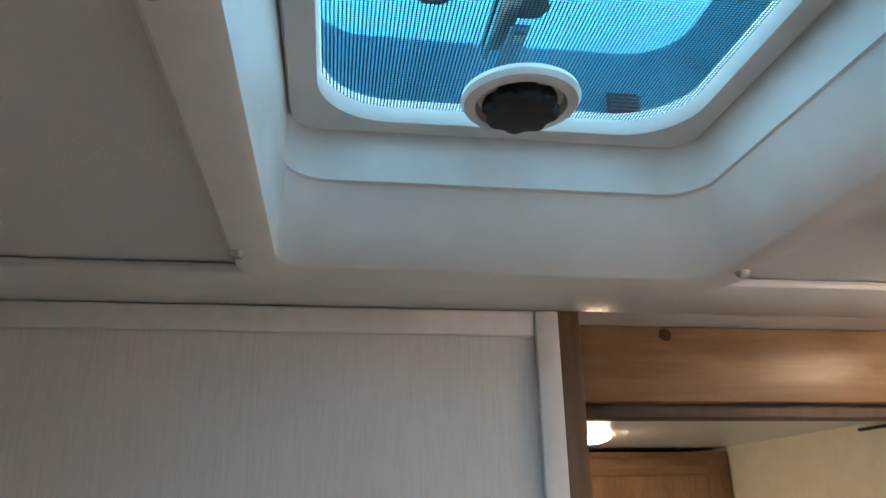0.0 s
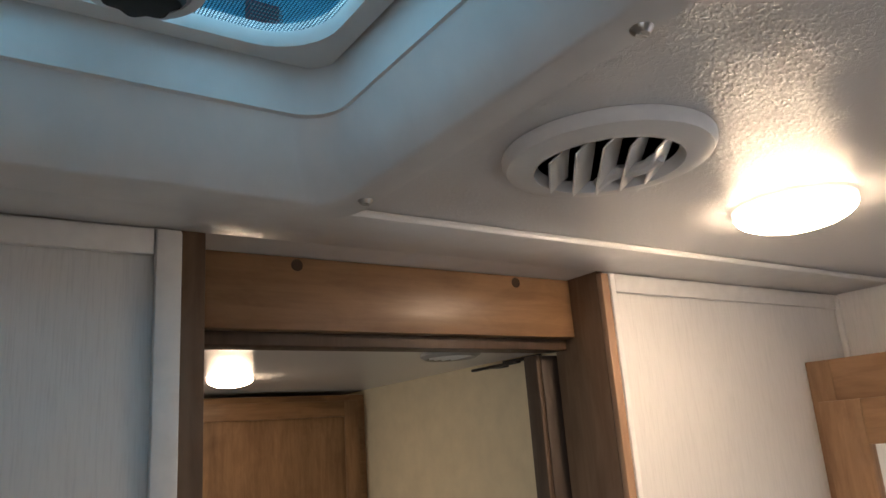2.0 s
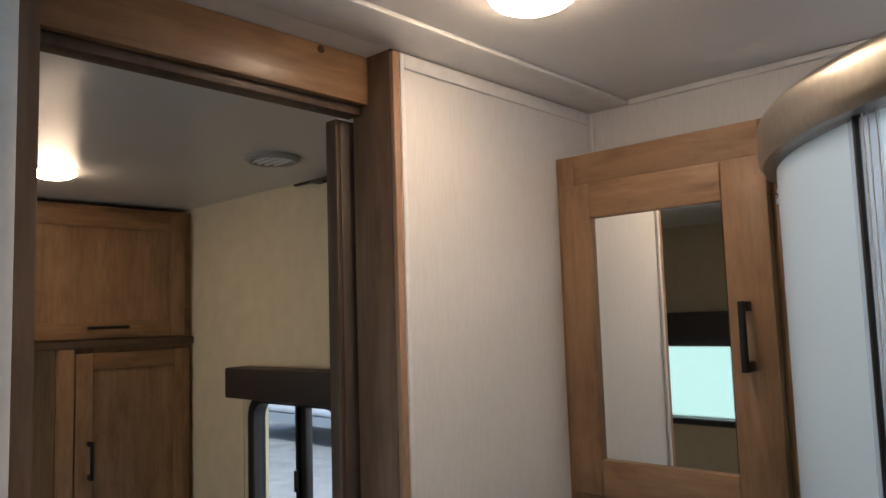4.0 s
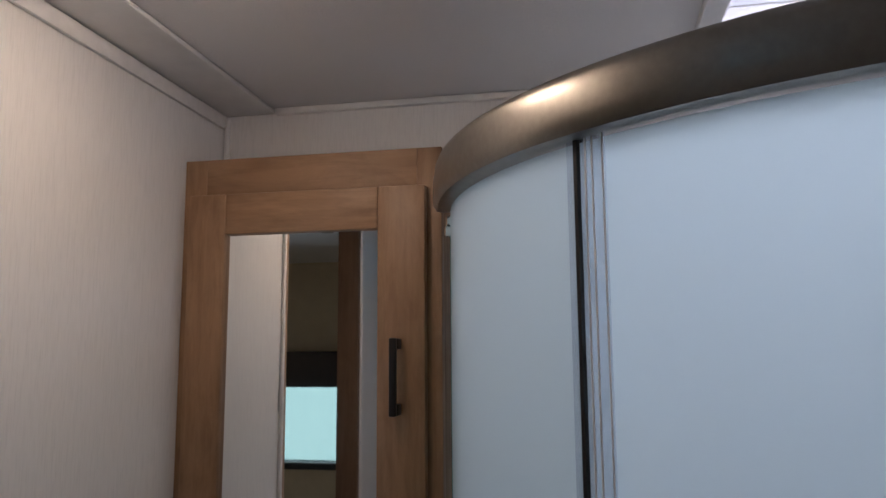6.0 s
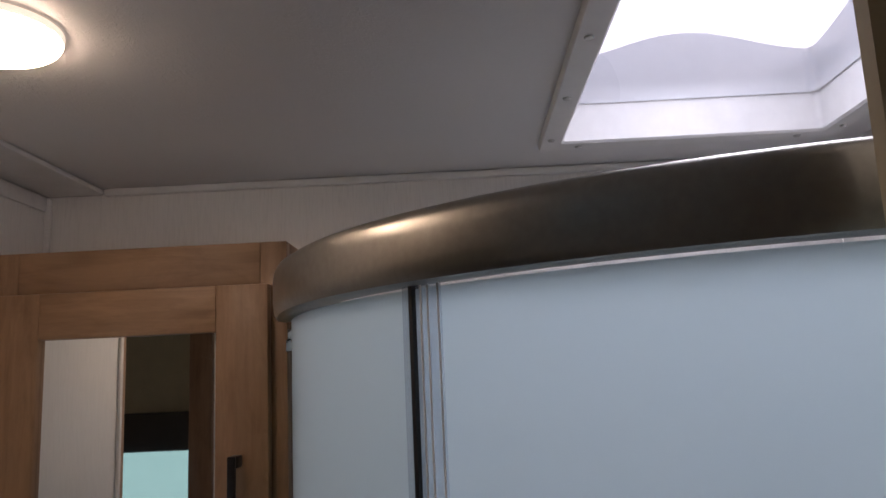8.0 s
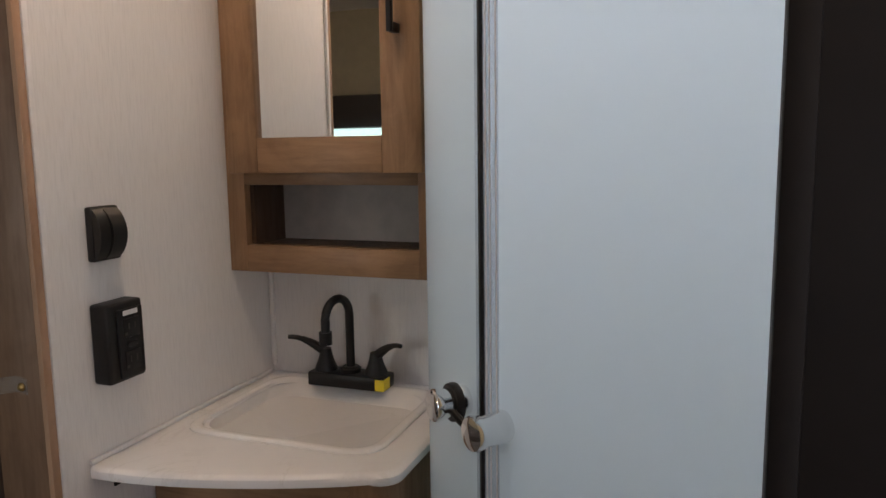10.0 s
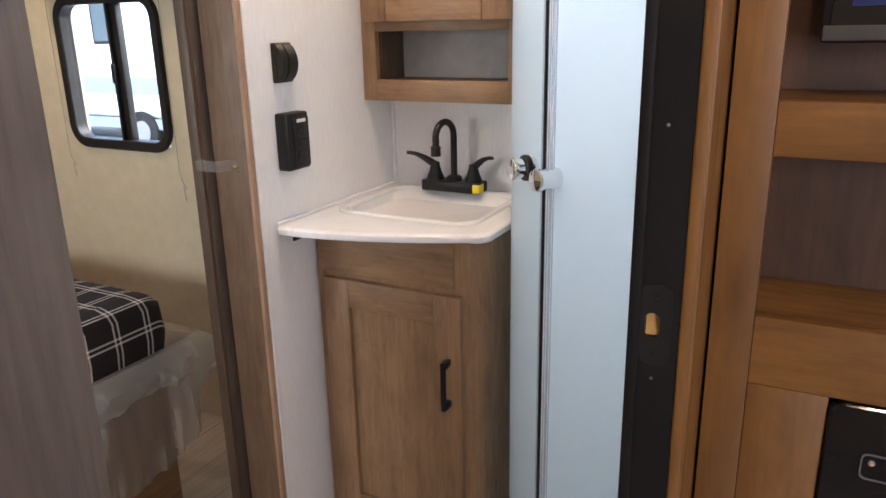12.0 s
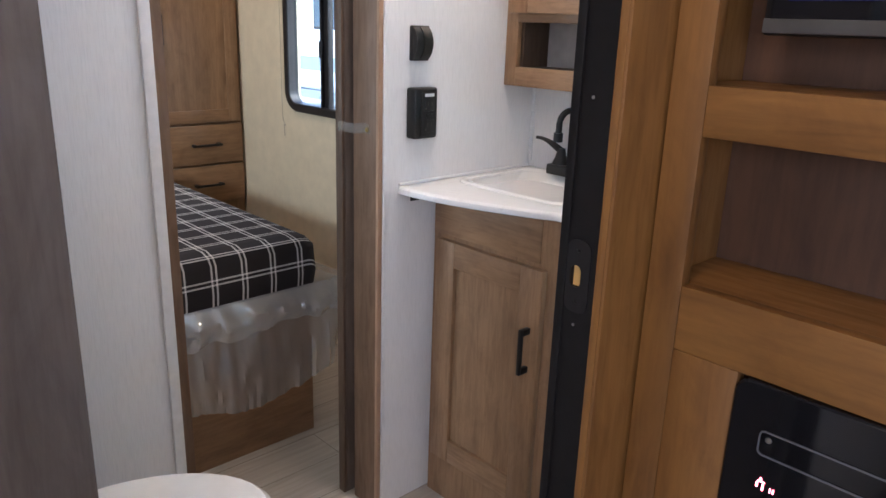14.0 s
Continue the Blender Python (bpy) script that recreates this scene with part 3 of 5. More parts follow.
# ---- roof vent ----
def roof_vent():
    x0, x1, y0, y1 = VENT
    v = thing("roof_vent", ((x0 + x1) / 2, (y0 + y1) / 2, CEIL_Z), "white roof vent with blue smoked lid and insect screen", "roof vent", kind="")
    zc = CEIL_Z - 0.0005
    bm = nbm()
    # garnish ring with a flange and deep sloped sides
    loops = []
    for gx, g0, g1, z, r in ((0.030, 0.034, 0.048, zc, 0.050), (0.030, 0.034, 0.048, zc - 0.009, 0.050), (0.027, 0.031, 0.045, zc - 0.0125, 0.048), (0.004, 0.004, 0.004, zc - 0.0130, 0.026), (0.0, 0.0, 0.0, zc - 0.0105, 0.024)):
        loops.append([(x, y, z) for x, y in rounded_rect(x0 - gx, x1 + gx, y0 - g0, y1 + g1, r)])
    for k, z, r in ((0.40, zc + 0.012, 0.028), (0.80, zc + 0.0385, 0.030), (0.88, zc + 0.0395, 0.030), (1.0, zc + 0.072, 0.030), (1.0, zc + 0.15, 0.030)):
        q = [a + (b - a) * k for a, b in zip(VENT, FR)]
        loops.append([(x, y, z) for x, y in rounded_rect(*q, r)])
    loft(bm, loops)
    part("garnish", bm, TRIM_W, v)
    x0, x1, y0, y1 = FR
    bm = nbm()
    fr = [(0.0, 2.066, 0.016), (-0.001, 2.056, 0.016), (-0.003, 2.053, 0.016), (-0.020, 2.052, 0.045), (-0.022, 2.057, 0.045), (-0.022, 2.068, 0.045)]
    loft(bm, [[(x, y, z) for x, y in rounded_rect(x0 - q, x1 + q, y0 - q, y1 + q, r)] for q, z, r in fr + fr[:1]])
    part("screen_frame", bm, TRIM_W, v)
    # woven screen: crossing wires
    bm = nbm()
    ix0, ix1, iy0, iy1 = x0 + 0.014, x1 - 0.014, y0 + 0.014, y1 - 0.014
    n = 118
    w = 0.0004
    for i in range(n + 1):
        x = ix0 + (ix1 - ix0) * i / n
        y = iy0 + (iy1 - iy0) * i / n
        for a, b, c, d in ((x - w, x + w, iy0, iy1), (ix0, ix1, y - w, y + w)):
            vs = [bm.verts.new(p) for p in ((a, c, 2.062), (b, c, 2.062), (b, d, 2.062), (a, d, 2.062))]
            bm.faces.new(vs)
    tagged(part("insect_screen", bm, MESH, v), "dark woven insect screen", kind="stuff")
    # flange above the screen, under a tinted lid with a stepped dome
    bm = nbm()
    fl = [(-0.012, 2.0685, 0.04), (-0.012, 2.125, 0.04), (0.004, 2.130, 0.04)]
    loft(bm, [[(x, y, z) for x, y in rounded_rect(x0 - q, x1 + q, y0 - q, y1 + q, r)] for q, z, r in fl])
    part("flange", bm, FLANGE_LIT, v, "pale flange with the lid's blue light put into its colour")
    bm = nbm()
    ld = [(0.050, 2.125, 0.05), (0.050, 2.165, 0.05), (0.030, 2.178, 0.05), (-0.025, 2.180, 0.05), (-0.040, 2.196, 0.05), (-0.070, 2.203, 0.05), (-0.11, 2.206, 0.03)]
    loft(bm, [[(x, y, z) for x, y in rounded_rect(x0 - q, x1 + q, y0 - q, y1 + q, r)] for q, z, r in ld], False, True)
    part("lid", bm, BLUE_LID, v, "blue smoked plastic lid")
    # lifting arm and fan blades under the lid
    cx, cy = -1.131, -0.297
    bm = nbm()
    box(bm, cx - 0.004, cx + 0.012, cy - 0.05, y1 - 0.03, 2.1080, 2.1120)
    box(bm, cx - 0.004, cx - 0.001, cy - 0.05, y1 - 0.03, 2.1000, 2.1160)
    part("lift_arm", bm, STEEL, v, "steel lifting arm")
    part("arm_screw", one(-1.121, -1.113, -0.228, -0.220, 2.0955, 2.1000, 0.0015), STEEL, v)
    part("arm_bracket", one(-1.124, -1.110, -0.232, -0.182, 2.1002, 2.1030, 0.001), FLANGE_LIT, v)
    hx, hy = -1.135, -0.290
    blade_grey = plain("grey_fan_blade", (0.20, 0.19, 0.19), 0.5)
    for ang in (8, 68, 128, 188, 248, 308):
        bm = nbm()
        ca, sa = math.cos(radians(ang)), math.sin(radians(ang))
        out = [(0.012, 0.006), (0.035, 0.0125), (0.060, 0.0185), (0.076, 0.0165), (0.083, 0.006), (0.081, -0.006), (0.070, -0.0145), (0.045, -0.0125), (0.012, -0.006)]
        lo = [bm.verts.new((hx + r * ca - w * sa, hy + r * sa + w * ca, 2.1215 + 0.25 * w)) for r, w in out]
        hi = [bm.verts.new((hx + r * ca - w * sa, hy + r * sa + w * ca, 2.1235 + 0.25 * w)) for r, w in out]
        bm.faces.new(lo)
        bm.faces.new(hi)
        for i in range(len(lo)):
            bm.faces.new((lo[i], lo[(i + 1) % len(lo)], hi[(i + 1) % len(lo)], hi[i]))
        part("fan_blade", bm, blade_grey, v, "grey plastic fan blade")
    bm = nbm()
    lathe(bm, [(0.0, 2.118), (0.013, 2.119), (0.015, 2.122), (0.015, 2.130), (0.0, 2.130)], (hx, hy, 0), n=20)
    part("fan_hub", bm, blade_grey, v)
    # crank knob on a round boss
    kx, ky = -1.119, -0.229
    bm = nbm()
    lathe(bm, [(0.0, 2.064), (0.016, 2.064), (0.016, 2.0515), (0.037, 2.0505), (0.038, 2.047), (0.036, 2.0435), (0.029, 2.0425), (0.027, 2.0485), (0.0, 2.0485)], (kx, ky, 0), n=40)
    boss = part("boss", bm, TRIM_W, v)
    bm = nbm()
    prof = [(0.021, 2.0483), (0.0232, 2.044), (0.0236, 2.039), (0.0212, 2.0355), (0.011, 2.0345)]
    nn = 64
    rings = [[(kx + r * (1 + 0.075 * math.cos(8 * 2 * math.pi * i / nn)) * math.cos(2 * math.pi * i / nn), ky + r * (1 + 0.075 * math.cos(8 * 2 * math.pi * i / nn)) * math.sin(2 * math.pi * i / nn), z) for i in range(nn)] for r, z in prof]
    loft(bm, rings, True, True)
    part("crank_knob", bm, BLACK, boss, "black scalloped crank knob")
    for x in (-1.166, -1.077):
        part("clip", one(x - 0.006, x + 0.006, FR[3] - 0.010, FR[3] + 0.008, 2.0645, 2.0705, 0.0015), TRIM_W, v)
    part("warning_label", one(-1.040, -1.000, FR[3] - 0.0135, FR[3] - 0.0124, 2.0740, 2.0900), plain("maroon_label", (0.34, 0.05, 0.06), 0.5), v, "small dark red warning label")
    for i in range(4):
        part("label_line", one(-1.037, -1.005, FR[3] - 0.0142, FR[3] - 0.0136, 2.0765 + 0.0032 * i, 2.0778 + 0.0032 * i), plain("pale_print", (0.35, 0.25, 0.25), 0.6), v)
    for x, y in ((-1.296, -0.150), (-0.934, -0.143), (-0.930, -0.415), (-1.293, -0.415)):
        bm = nbm()
        lathe(bm, [(0.0, -0.004), (0.0035, -0.0036), (0.0058, -0.001), (0.006, 0.0), (0.0, 0.0)], (x, y, zc - 0.0125), n=14)
        box(bm, x - 0.0028, x + 0.0028, y - 0.0006, y + 0.0006, zc - 0.0170, zc - 0.0162)
        part("screw", bm, STEEL, v, "steel cross-head screw")
    return v


roof_vent()


# ---- ceiling register and lamps ----
def air_register(cx, cy):
    v = thing("ceiling_vent", (cx, cy, CEIL_Z), "round white ceiling air vent with slanted louvres", "vent")
    z = CEIL_Z - 0.0005
    bm = nbm()
    lathe(bm, [(0.0770, z), (0.0770, z - 0.005), (0.0740, z - 0.0095), (0.062, z - 0.0130), (0.0545, z - 0.0125), (0.052, z - 0.006), (0.051, z - 0.001)], (cx, cy, 0), n=56)
    part("ring", bm, TRIM_W, v)
    bm = nbm()
    lathe(bm, [(0.051, z - 0.0040), (0.0, z - 0.0040)], (cx, cy, 0), n=40)
    part("duct_back", bm, plain("grey_damper_plate", (0.52, 0.51, 0.50), 0.5), v, "grey damper plate in the duct")
    turn = Matrix.Translation((cx, cy, 0)) @ Matrix.Rotation(radians(-42), 4, "Z") @ Matrix.Translation((-cx, -cy, 0))
    for off in (-0.038, -0.020, -0.002, 0.016, 0.034):
        half = math.sqrt(0.050 ** 2 - off ** 2)
        bm = nbm()
        sec = [(off - 0.006, z - 0.0165), (off - 0.0045, z - 0.0165), (off + 0.010, z - 0.0045), (off + 0.0085, z - 0.0042)]
        loft(bm, [[(cx + a, cy + q, b) for a, b in sec] for q in (-half, half)], True, True)
        bmesh.ops.transform(bm, matrix=turn, verts=bm.verts)
        part("louvre", bm, TRIM_W, v)
    bm = nbm()
    tube(bm, [(cx + 0.020, cy - 0.03 + 0.012 * i, z - 0.012 - 0.003 * math.sin(i * 1.3)) for i in range(6)], 0.005, 8)
    part("damper_lever", bm, TRIM_W, v)
    return v


air_register(-0.804, -0.273)


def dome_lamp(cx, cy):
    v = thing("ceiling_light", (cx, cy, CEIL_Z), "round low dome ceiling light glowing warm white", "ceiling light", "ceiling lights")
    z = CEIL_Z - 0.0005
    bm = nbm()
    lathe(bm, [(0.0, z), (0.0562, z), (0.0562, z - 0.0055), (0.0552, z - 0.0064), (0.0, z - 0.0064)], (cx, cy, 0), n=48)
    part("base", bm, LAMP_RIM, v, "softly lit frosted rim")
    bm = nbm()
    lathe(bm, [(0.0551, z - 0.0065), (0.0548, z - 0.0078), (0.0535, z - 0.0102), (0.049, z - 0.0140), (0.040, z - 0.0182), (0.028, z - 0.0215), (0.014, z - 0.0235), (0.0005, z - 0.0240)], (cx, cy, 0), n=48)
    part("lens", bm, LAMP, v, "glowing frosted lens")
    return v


dome_lamp(-0.528, -0.252)
dome_lamp(-0.592, 1.205)
# unseen hall lamp, placed where the light on the cabinet shelf points
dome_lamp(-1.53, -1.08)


# ---- medicine cabinet ----
def pull_handle(parent, x, y, z0, z1, nx=-1.0):
    """A flat black bar pull on two feet, standing off along x."""
    bm = nbm()
    box(bm, x + nx * 0.030, x + nx * 0.021, y - 0.005, y + 0.005, z0, z1, 0.002)
    part_h = part("handle", bm, BLACK_M, parent, "matte black bar pull")
    for z in (z0 + 0.008, z1 - 0.008):
        bm = nbm()
        box(bm, x + nx * 0.0235, x, y - 0.006, y + 0.006, z - 0.0075, z + 0.0075, 0.002)
        part("handle_foot", bm, BLACK_M, part_h)
    return part_h


def medicine_cabinet():
    c = thing("medicine_cabinet", (-0.07, -0.2, 1.08), "maple-laminate medicine cabinet with mirrored door and open shelf", "cabinet")
    f = -0.125
    y0, y1, z0, z1 = -0.405, -0.0015, 1.089, 1.862
    for nm, b in (("side_panel", (f + 0.0185, -0.0005, y1 - 0.012, y1, z0, z1)), ("side_panel", (f + 0.0185, -0.0005, y0, y0 + 0.012, z0, z1)),
                  ("top_panel", (f + 0.0185, -0.0005, y0 + 0.0125, y1 - 0.0125, z1 - 0.012, z1)), ("bottom_panel", (f + 0.0185, -0.0005, y0 + 0.0125, y1 - 0.0125, z0, z0 + 0.035))):
        part(nm, one(*b, 0.0008), WOOD_V, c)
    part("shelf", one(f + 0.0185, -0.0005, y0 + 0.0125, y1 - 0.0125, 1.248, 1.260), WOOD_Y, c)
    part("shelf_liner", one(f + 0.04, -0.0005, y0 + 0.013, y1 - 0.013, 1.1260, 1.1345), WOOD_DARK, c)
    part("niche_back", one(-0.006, -0.0008, y0 + 0.013, y1 - 0.013, 1.135, 1.2475), plain("grey_niche_back", (0.42, 0.40, 0.38), 0.6), c, "grey back of the open shelf")
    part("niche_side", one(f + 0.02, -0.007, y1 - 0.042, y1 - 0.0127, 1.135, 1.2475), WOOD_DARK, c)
    # face frame
    part("stile", one(f, f + 0.018, y1 - 0.036, y1, z0, z1, 0.001), WOOD_V, c)
    part("stile", one(f, f + 0.018, y0, y0 + 0.036, z0, z1, 0.001), WOOD_V, c)
    part("bottom_rail", one(f, f + 0.018, y0 + 0.0362, y1 - 0.0362, z0, 1.1365, 0.001), WOOD_Y, c)
    part("middle_rail", one(f, f + 0.018, y0 + 0.0362, y1 - 0.0362, 1.2440, 1.276, 0.001), WOOD_Y, c)
    part("top_rail", one(f, f + 0.018, y0 + 0.0362, y1 - 0.0362, 1.785, z1, 0.001), WOOD_Y, c)
    # mirrored door
    d0, d1, dz0, dz1, g = -0.384, -0.020, 1.265, 1.803, -0.1435
    my0, my1, mz0, mz1 = -0.315, -0.079, 1.325, 1.742
    door = part("door", one(g, g + 0.019, my1, d1, dz0, dz1, 0.0018), WOOD_V, c, "framed mirrored door")
    part("door_stile", one(g, g + 0.019, d0, my0, dz0, dz1, 0.0018), WOOD_V, door)
    part("door_rail", one(g, g + 0.019, my0 + 0.0003, my1 - 0.0003, dz0, mz0, 0.0018), WOOD_Y, door)
    part("door_rail", one(g, g + 0.019, my0 + 0.0003, my1 - 0.0003, mz1, dz1, 0.0018), WOOD_Y, door)
    part("mirror", one(g + 0.010, g + 0.014, my0, my1, mz0, mz1), MIRROR, door, "mirror glass")
    pull_handle(door, g, -0.345, 1.481, 1.586)
    return c


medicine_cabinet()


# ---- vanity ----
def vanity_plan(x_front, y_right, r, y_wall=-0.012, n=7):
    """Plan of the vanity body: a rounded front corner at its free end."""
    pts = [(-0.004, y_wall), (x_front, y_wall)]
    for i in range(n + 1):
        a = radians(180 + 90 * i / n)
        pts.append((x_front + r + r * math.cos(a), y_right + r + r * math.sin(a)))
    pts.append((-0.004, y_right))
    return pts


def prism(bm, pts, z0, z1):
    return loft(bm, [[(x, y, z0) for x, y in pts], [(x, y, z1) for x, y in pts]], True, True)


def vanity():
    c = thing("vanity_cabinet", (-0.2, -0.21, 0), "grey-brown maple-laminate vanity cabinet with a rounded end", "vanity")
    f = -0.362
    part("body", prism(nbm(), vanity_plan(f, -0.414, 0.055), 0.0, 0.846), WOOD_V, c)
    part("top_rail", one(f - 0.003, f - 0.0002, -0.352, -0.014, 0.741, 0.8455, 0.001), WOOD_Y, c)
    y0, y1, z0, z1 = -0.374, -0.038, 0.130, 0.731
    g = f - 0.0185
    s = 0.063
    door = part("door", one(g, f - 0.0006, y1 - s, y1, z0, z1, 0.0015), WOOD_V, c, "shaker door with recessed panel")
    part("door_stile", one(g, f - 0.0006, y0, y0 + s, z0, z1, 0.0015), WOOD_V, door)
    part("door_rail", one(g, f - 0.0006, y0 + s + 0.0003, y1 - s - 0.0003, z1 - s, z1, 0.0015), WOOD_Y, door)
    part("door_rail", one(g, f - 0.0006, y0 + s + 0.0003, y1 - s - 0.0003, z0, z0 + s, 0.0015), WOOD_Y, door)
    part("door_panel", one(f - 0.008, f - 0.0006, y0 + s - 0.003, y1 - s + 0.003, z0 + s - 0.003, z1 - s + 0.003), WOOD_V, door)
    pull_handle(door, g, -0.346, 0.486, 0.596)
    return c


vanity()
SINK = (-0.330, -0.034, -0.376, -0.034)


def countertop():
    """Bowed laminate top with a rounded nose, cut out for the sink."""
    edge = [(-0.0015, -0.0015), (-0.474, -0.0015), (-0.480, -0.008)]
    for i in range(1, 12):
        t = i / 12
        y = -0.008 - 0.384 * t
        edge.append((-0.480 + 0.105 * t ** 1.75, y))
    for i in range(7):
        a = radians(165 + 105 * i / 6)
        edge.append((-0.345 + 0.031 * math.cos(a), -0.397 + 0.031 * math.sin(a)))
    edge.append((-0.0015, -0.428))
    cx, cy = -0.22, -0.21

    def inset(d):
        return [(x + d * (1 if x < cx else 0), y + d * (0 if y > -0.01 else (1 if y < -0.39 else 0))) for x, y in edge]

    bm = nbm()
    loops = [[(x, y, z) for x, y in inset(d)] for d, z in ((0.006, 0.8465), (0.001, 0.849), (0.0, 0.855), (0.001, 0.8605), (0.005, 0.8642), (0.011, 0.8655))]
    loft(bm, loops, True, False)
    # flat top between the nose and the cut-out
    outer = [v for v in bm.verts if abs(v.co.z - 0.8655) < 1e-6]
    hole = [bm.verts.new((x, y, 0.8655)) for x, y in rounded_rect(SINK[0] + 0.02, SINK[1] - 0.02, SINK[2] + 0.02, SINK[3] - 0.02, 0.05, 6)]
    e1 = [e for e in bm.edges if e.verts[0] in set(outer) and e.verts[1] in set(outer)]
    e2 = [bm.edges.new((hole[i], hole[(i + 1) % len(hole)])) for i in range(len(hole))]
    bmesh.ops.triangle_fill(bm, edges=e1 + e2, use_beauty=True)
    return whole("countertop", bm, MARBLE, "white marble-look laminate countertop with a bowed front", "countertop")


countertop()


def counter_bracket():
    bm = nbm()
    box(bm, -0.462, -0.430, -0.034, -0.030, 0.8335, 0.8462, 0.0008)
    box(bm, -0.462, -0.430, -0.030, -0.0008, 0.8425, 0.8462, 0.0008)
    whole("counter_bracket", bm, BLACK_M, "small dark bracket under the countertop at the wall", "bracket")


counter_bracket()


def backsplash_bead():
    whole("trim_counter", one(-0.475, -0.012, -0.0075, -0.0012, 0.8660, 0.8735, 0.002), TRIM_W, "white sealant bead along the countertop", "trim", kind="structure")


backsplash_bead()


def sink():
    x0, x1, y0, y1 = SINK
    bm = nbm()
    spec = ((0.0, 0.8660, 0.045), (0.0, 0.8685, 0.045), (-0.003, 0.8718, 0.044), (-0.010, 0.8728, 0.040), (-0.016, 0.8705, 0.038), (-0.034, 0.81, 0.05), (-0.05, 0.772, 0.06), (-0.09, 0.762, 0.05), (-0.122, 0.760, 0.018))
    loops = []
    for q, z, r in spec:
        back = 0.052 if q < -0.02 else 0.0  # ledge for the faucet at the back
        loops.append([(x, y, z) for x, y in rounded_rect(x0 - q, x1 + q - back, y0 - q, y1 + q, max(0.01, min(r, 0.09)), 6)])
    loft(bm, loops, False, True)
    s = thing("sink", (-0.2, -0.21, 0.75), "white rectangular drop-in sink basin", "sink")
    part("basin", bm, SINKW, s)
    bm = nbm()
    lathe(bm, [(0.0, 0.7635), (0.02, 0.7635), (0.022, 0.7612), (0.0, 0.7612)], (-0.225, -0.21, 0), n=24)
    part("drain", bm, CHROME, s, "chrome drain")
    return s


sink()


def faucet():
    fx, fy, z = -0.058, -0.2025, 0.8729
    t = thing("faucet", (fx, fy, z), "matte black two-handle faucet with gooseneck spout", "faucet")
    part("base", one(fx - 0.026, fx + 0.024, fy - 0.077, fy + 0.077, z, z + 0.026, 0.004), BLACK_M, t)
    part("sticker", one(fx - 0.0275, fx - 0.001, fy - 0.0782, fy - 0.0605, z + 0.003, z + 0.023, 0.0005), YELLOW, t, "small yellow sticker")
    bm = nbm()
    pts = [(fx, fy, z + 0.024 + 0.012 * i) for i in range(10)]
    top = z + 0.134
    for i in range(1, 13):
        a = math.pi * i / 12 * 1.06
        pts.append((fx - 0.034 + 0.034 * math.cos(a), fy + 0.012 * (1 - math.cos(a)) / 2, top + 0.034 * math.sin(a)))
    lx, ly, lz = pts[-1]
    pts += [(lx - 0.0008, ly, lz - 0.008), (lx - 0.001, ly, lz - 0.014)]
    tube(bm, pts, 0.0078, 16)
    part("spout", bm, BLACK_M, t)
    bm = nbm()
    cyl(bm, (lx - 0.001, ly, lz - 0.012), (lx - 0.001, ly, lz - 0.034), 0.0115, 20)
    part("aerator", bm, BLACK_M, t)
    bm = nbm()
    lathe(bm, [(0.019, 0.0255), (0.019, 0.033), (0.014, 0.037), (0.0, 0.037)], (fx, fy, z), n=24)
    part("spout_collar", bm, BLACK_M, t)
    for s in (-1, 1):
        hy = fy + s * 0.051
        bm = nbm()
        lathe(bm, [(0.0215, 0.0255), (0.0205, 0.031), (0.0150, 0.044), (0.0118, 0.056), (0.0100, 0.066), (0.0, 0.069)], (fx, hy, z), n=24)
        hnd = part("handle", bm, BLACK_M, t)
        bm = nbm()
        line = [(fx - 0.004 * k, hy + s * (0.002 + 0.0086 * k), z + 0.060 + 0.020 * math.sin(k / 7 * 1.9) + 0.0015 * k) for k in range(8)]
        tube(bm, line, 0.0080, 10, [1.15, 1.1, 1.0, 0.85, 0.70, 0.58, 0.55, 0.50])
        part("lever", bm, BLACK_M, hnd)
    return t


faucet()


# ---- switch and outlet on the partition ----
def light_switch():
    s = thing("light_switch", (-0.433, -0.005, 1.135), "black surface-mounted rocker light switch", "switch")
    part("plate", one(-0.448, -0.397, -0.013, -0.0005, 1.152, 1.229, 0.003), BLACK, s)
    bm = nbm()
    prof = [(-0.013 - 0.017 * math.sin(math.pi * i / 10) ** 0.7, 1.155 + 0.071 * i / 10) for i in range(11)]
    loft(bm, [[(x, y, z) for y, z in prof] + [(x, -0.0125, 1.226), (x, -0.0125, 1.155)] for x in (-0.426, -0.400)], True, True)
    part("rocker", bm, BLACK, s, "curved black rocker")
    bm = nbm()
    part("rocker", loft(bm, [[(x, y * 0.82 - 0.002, z) for y, z in prof] + [(x, -0.0125, 1.226), (x, -0.0125, 1.155)] for x in (-0.446, -0.4275)], True, True), BLACK, s)
    return s


light_switch()


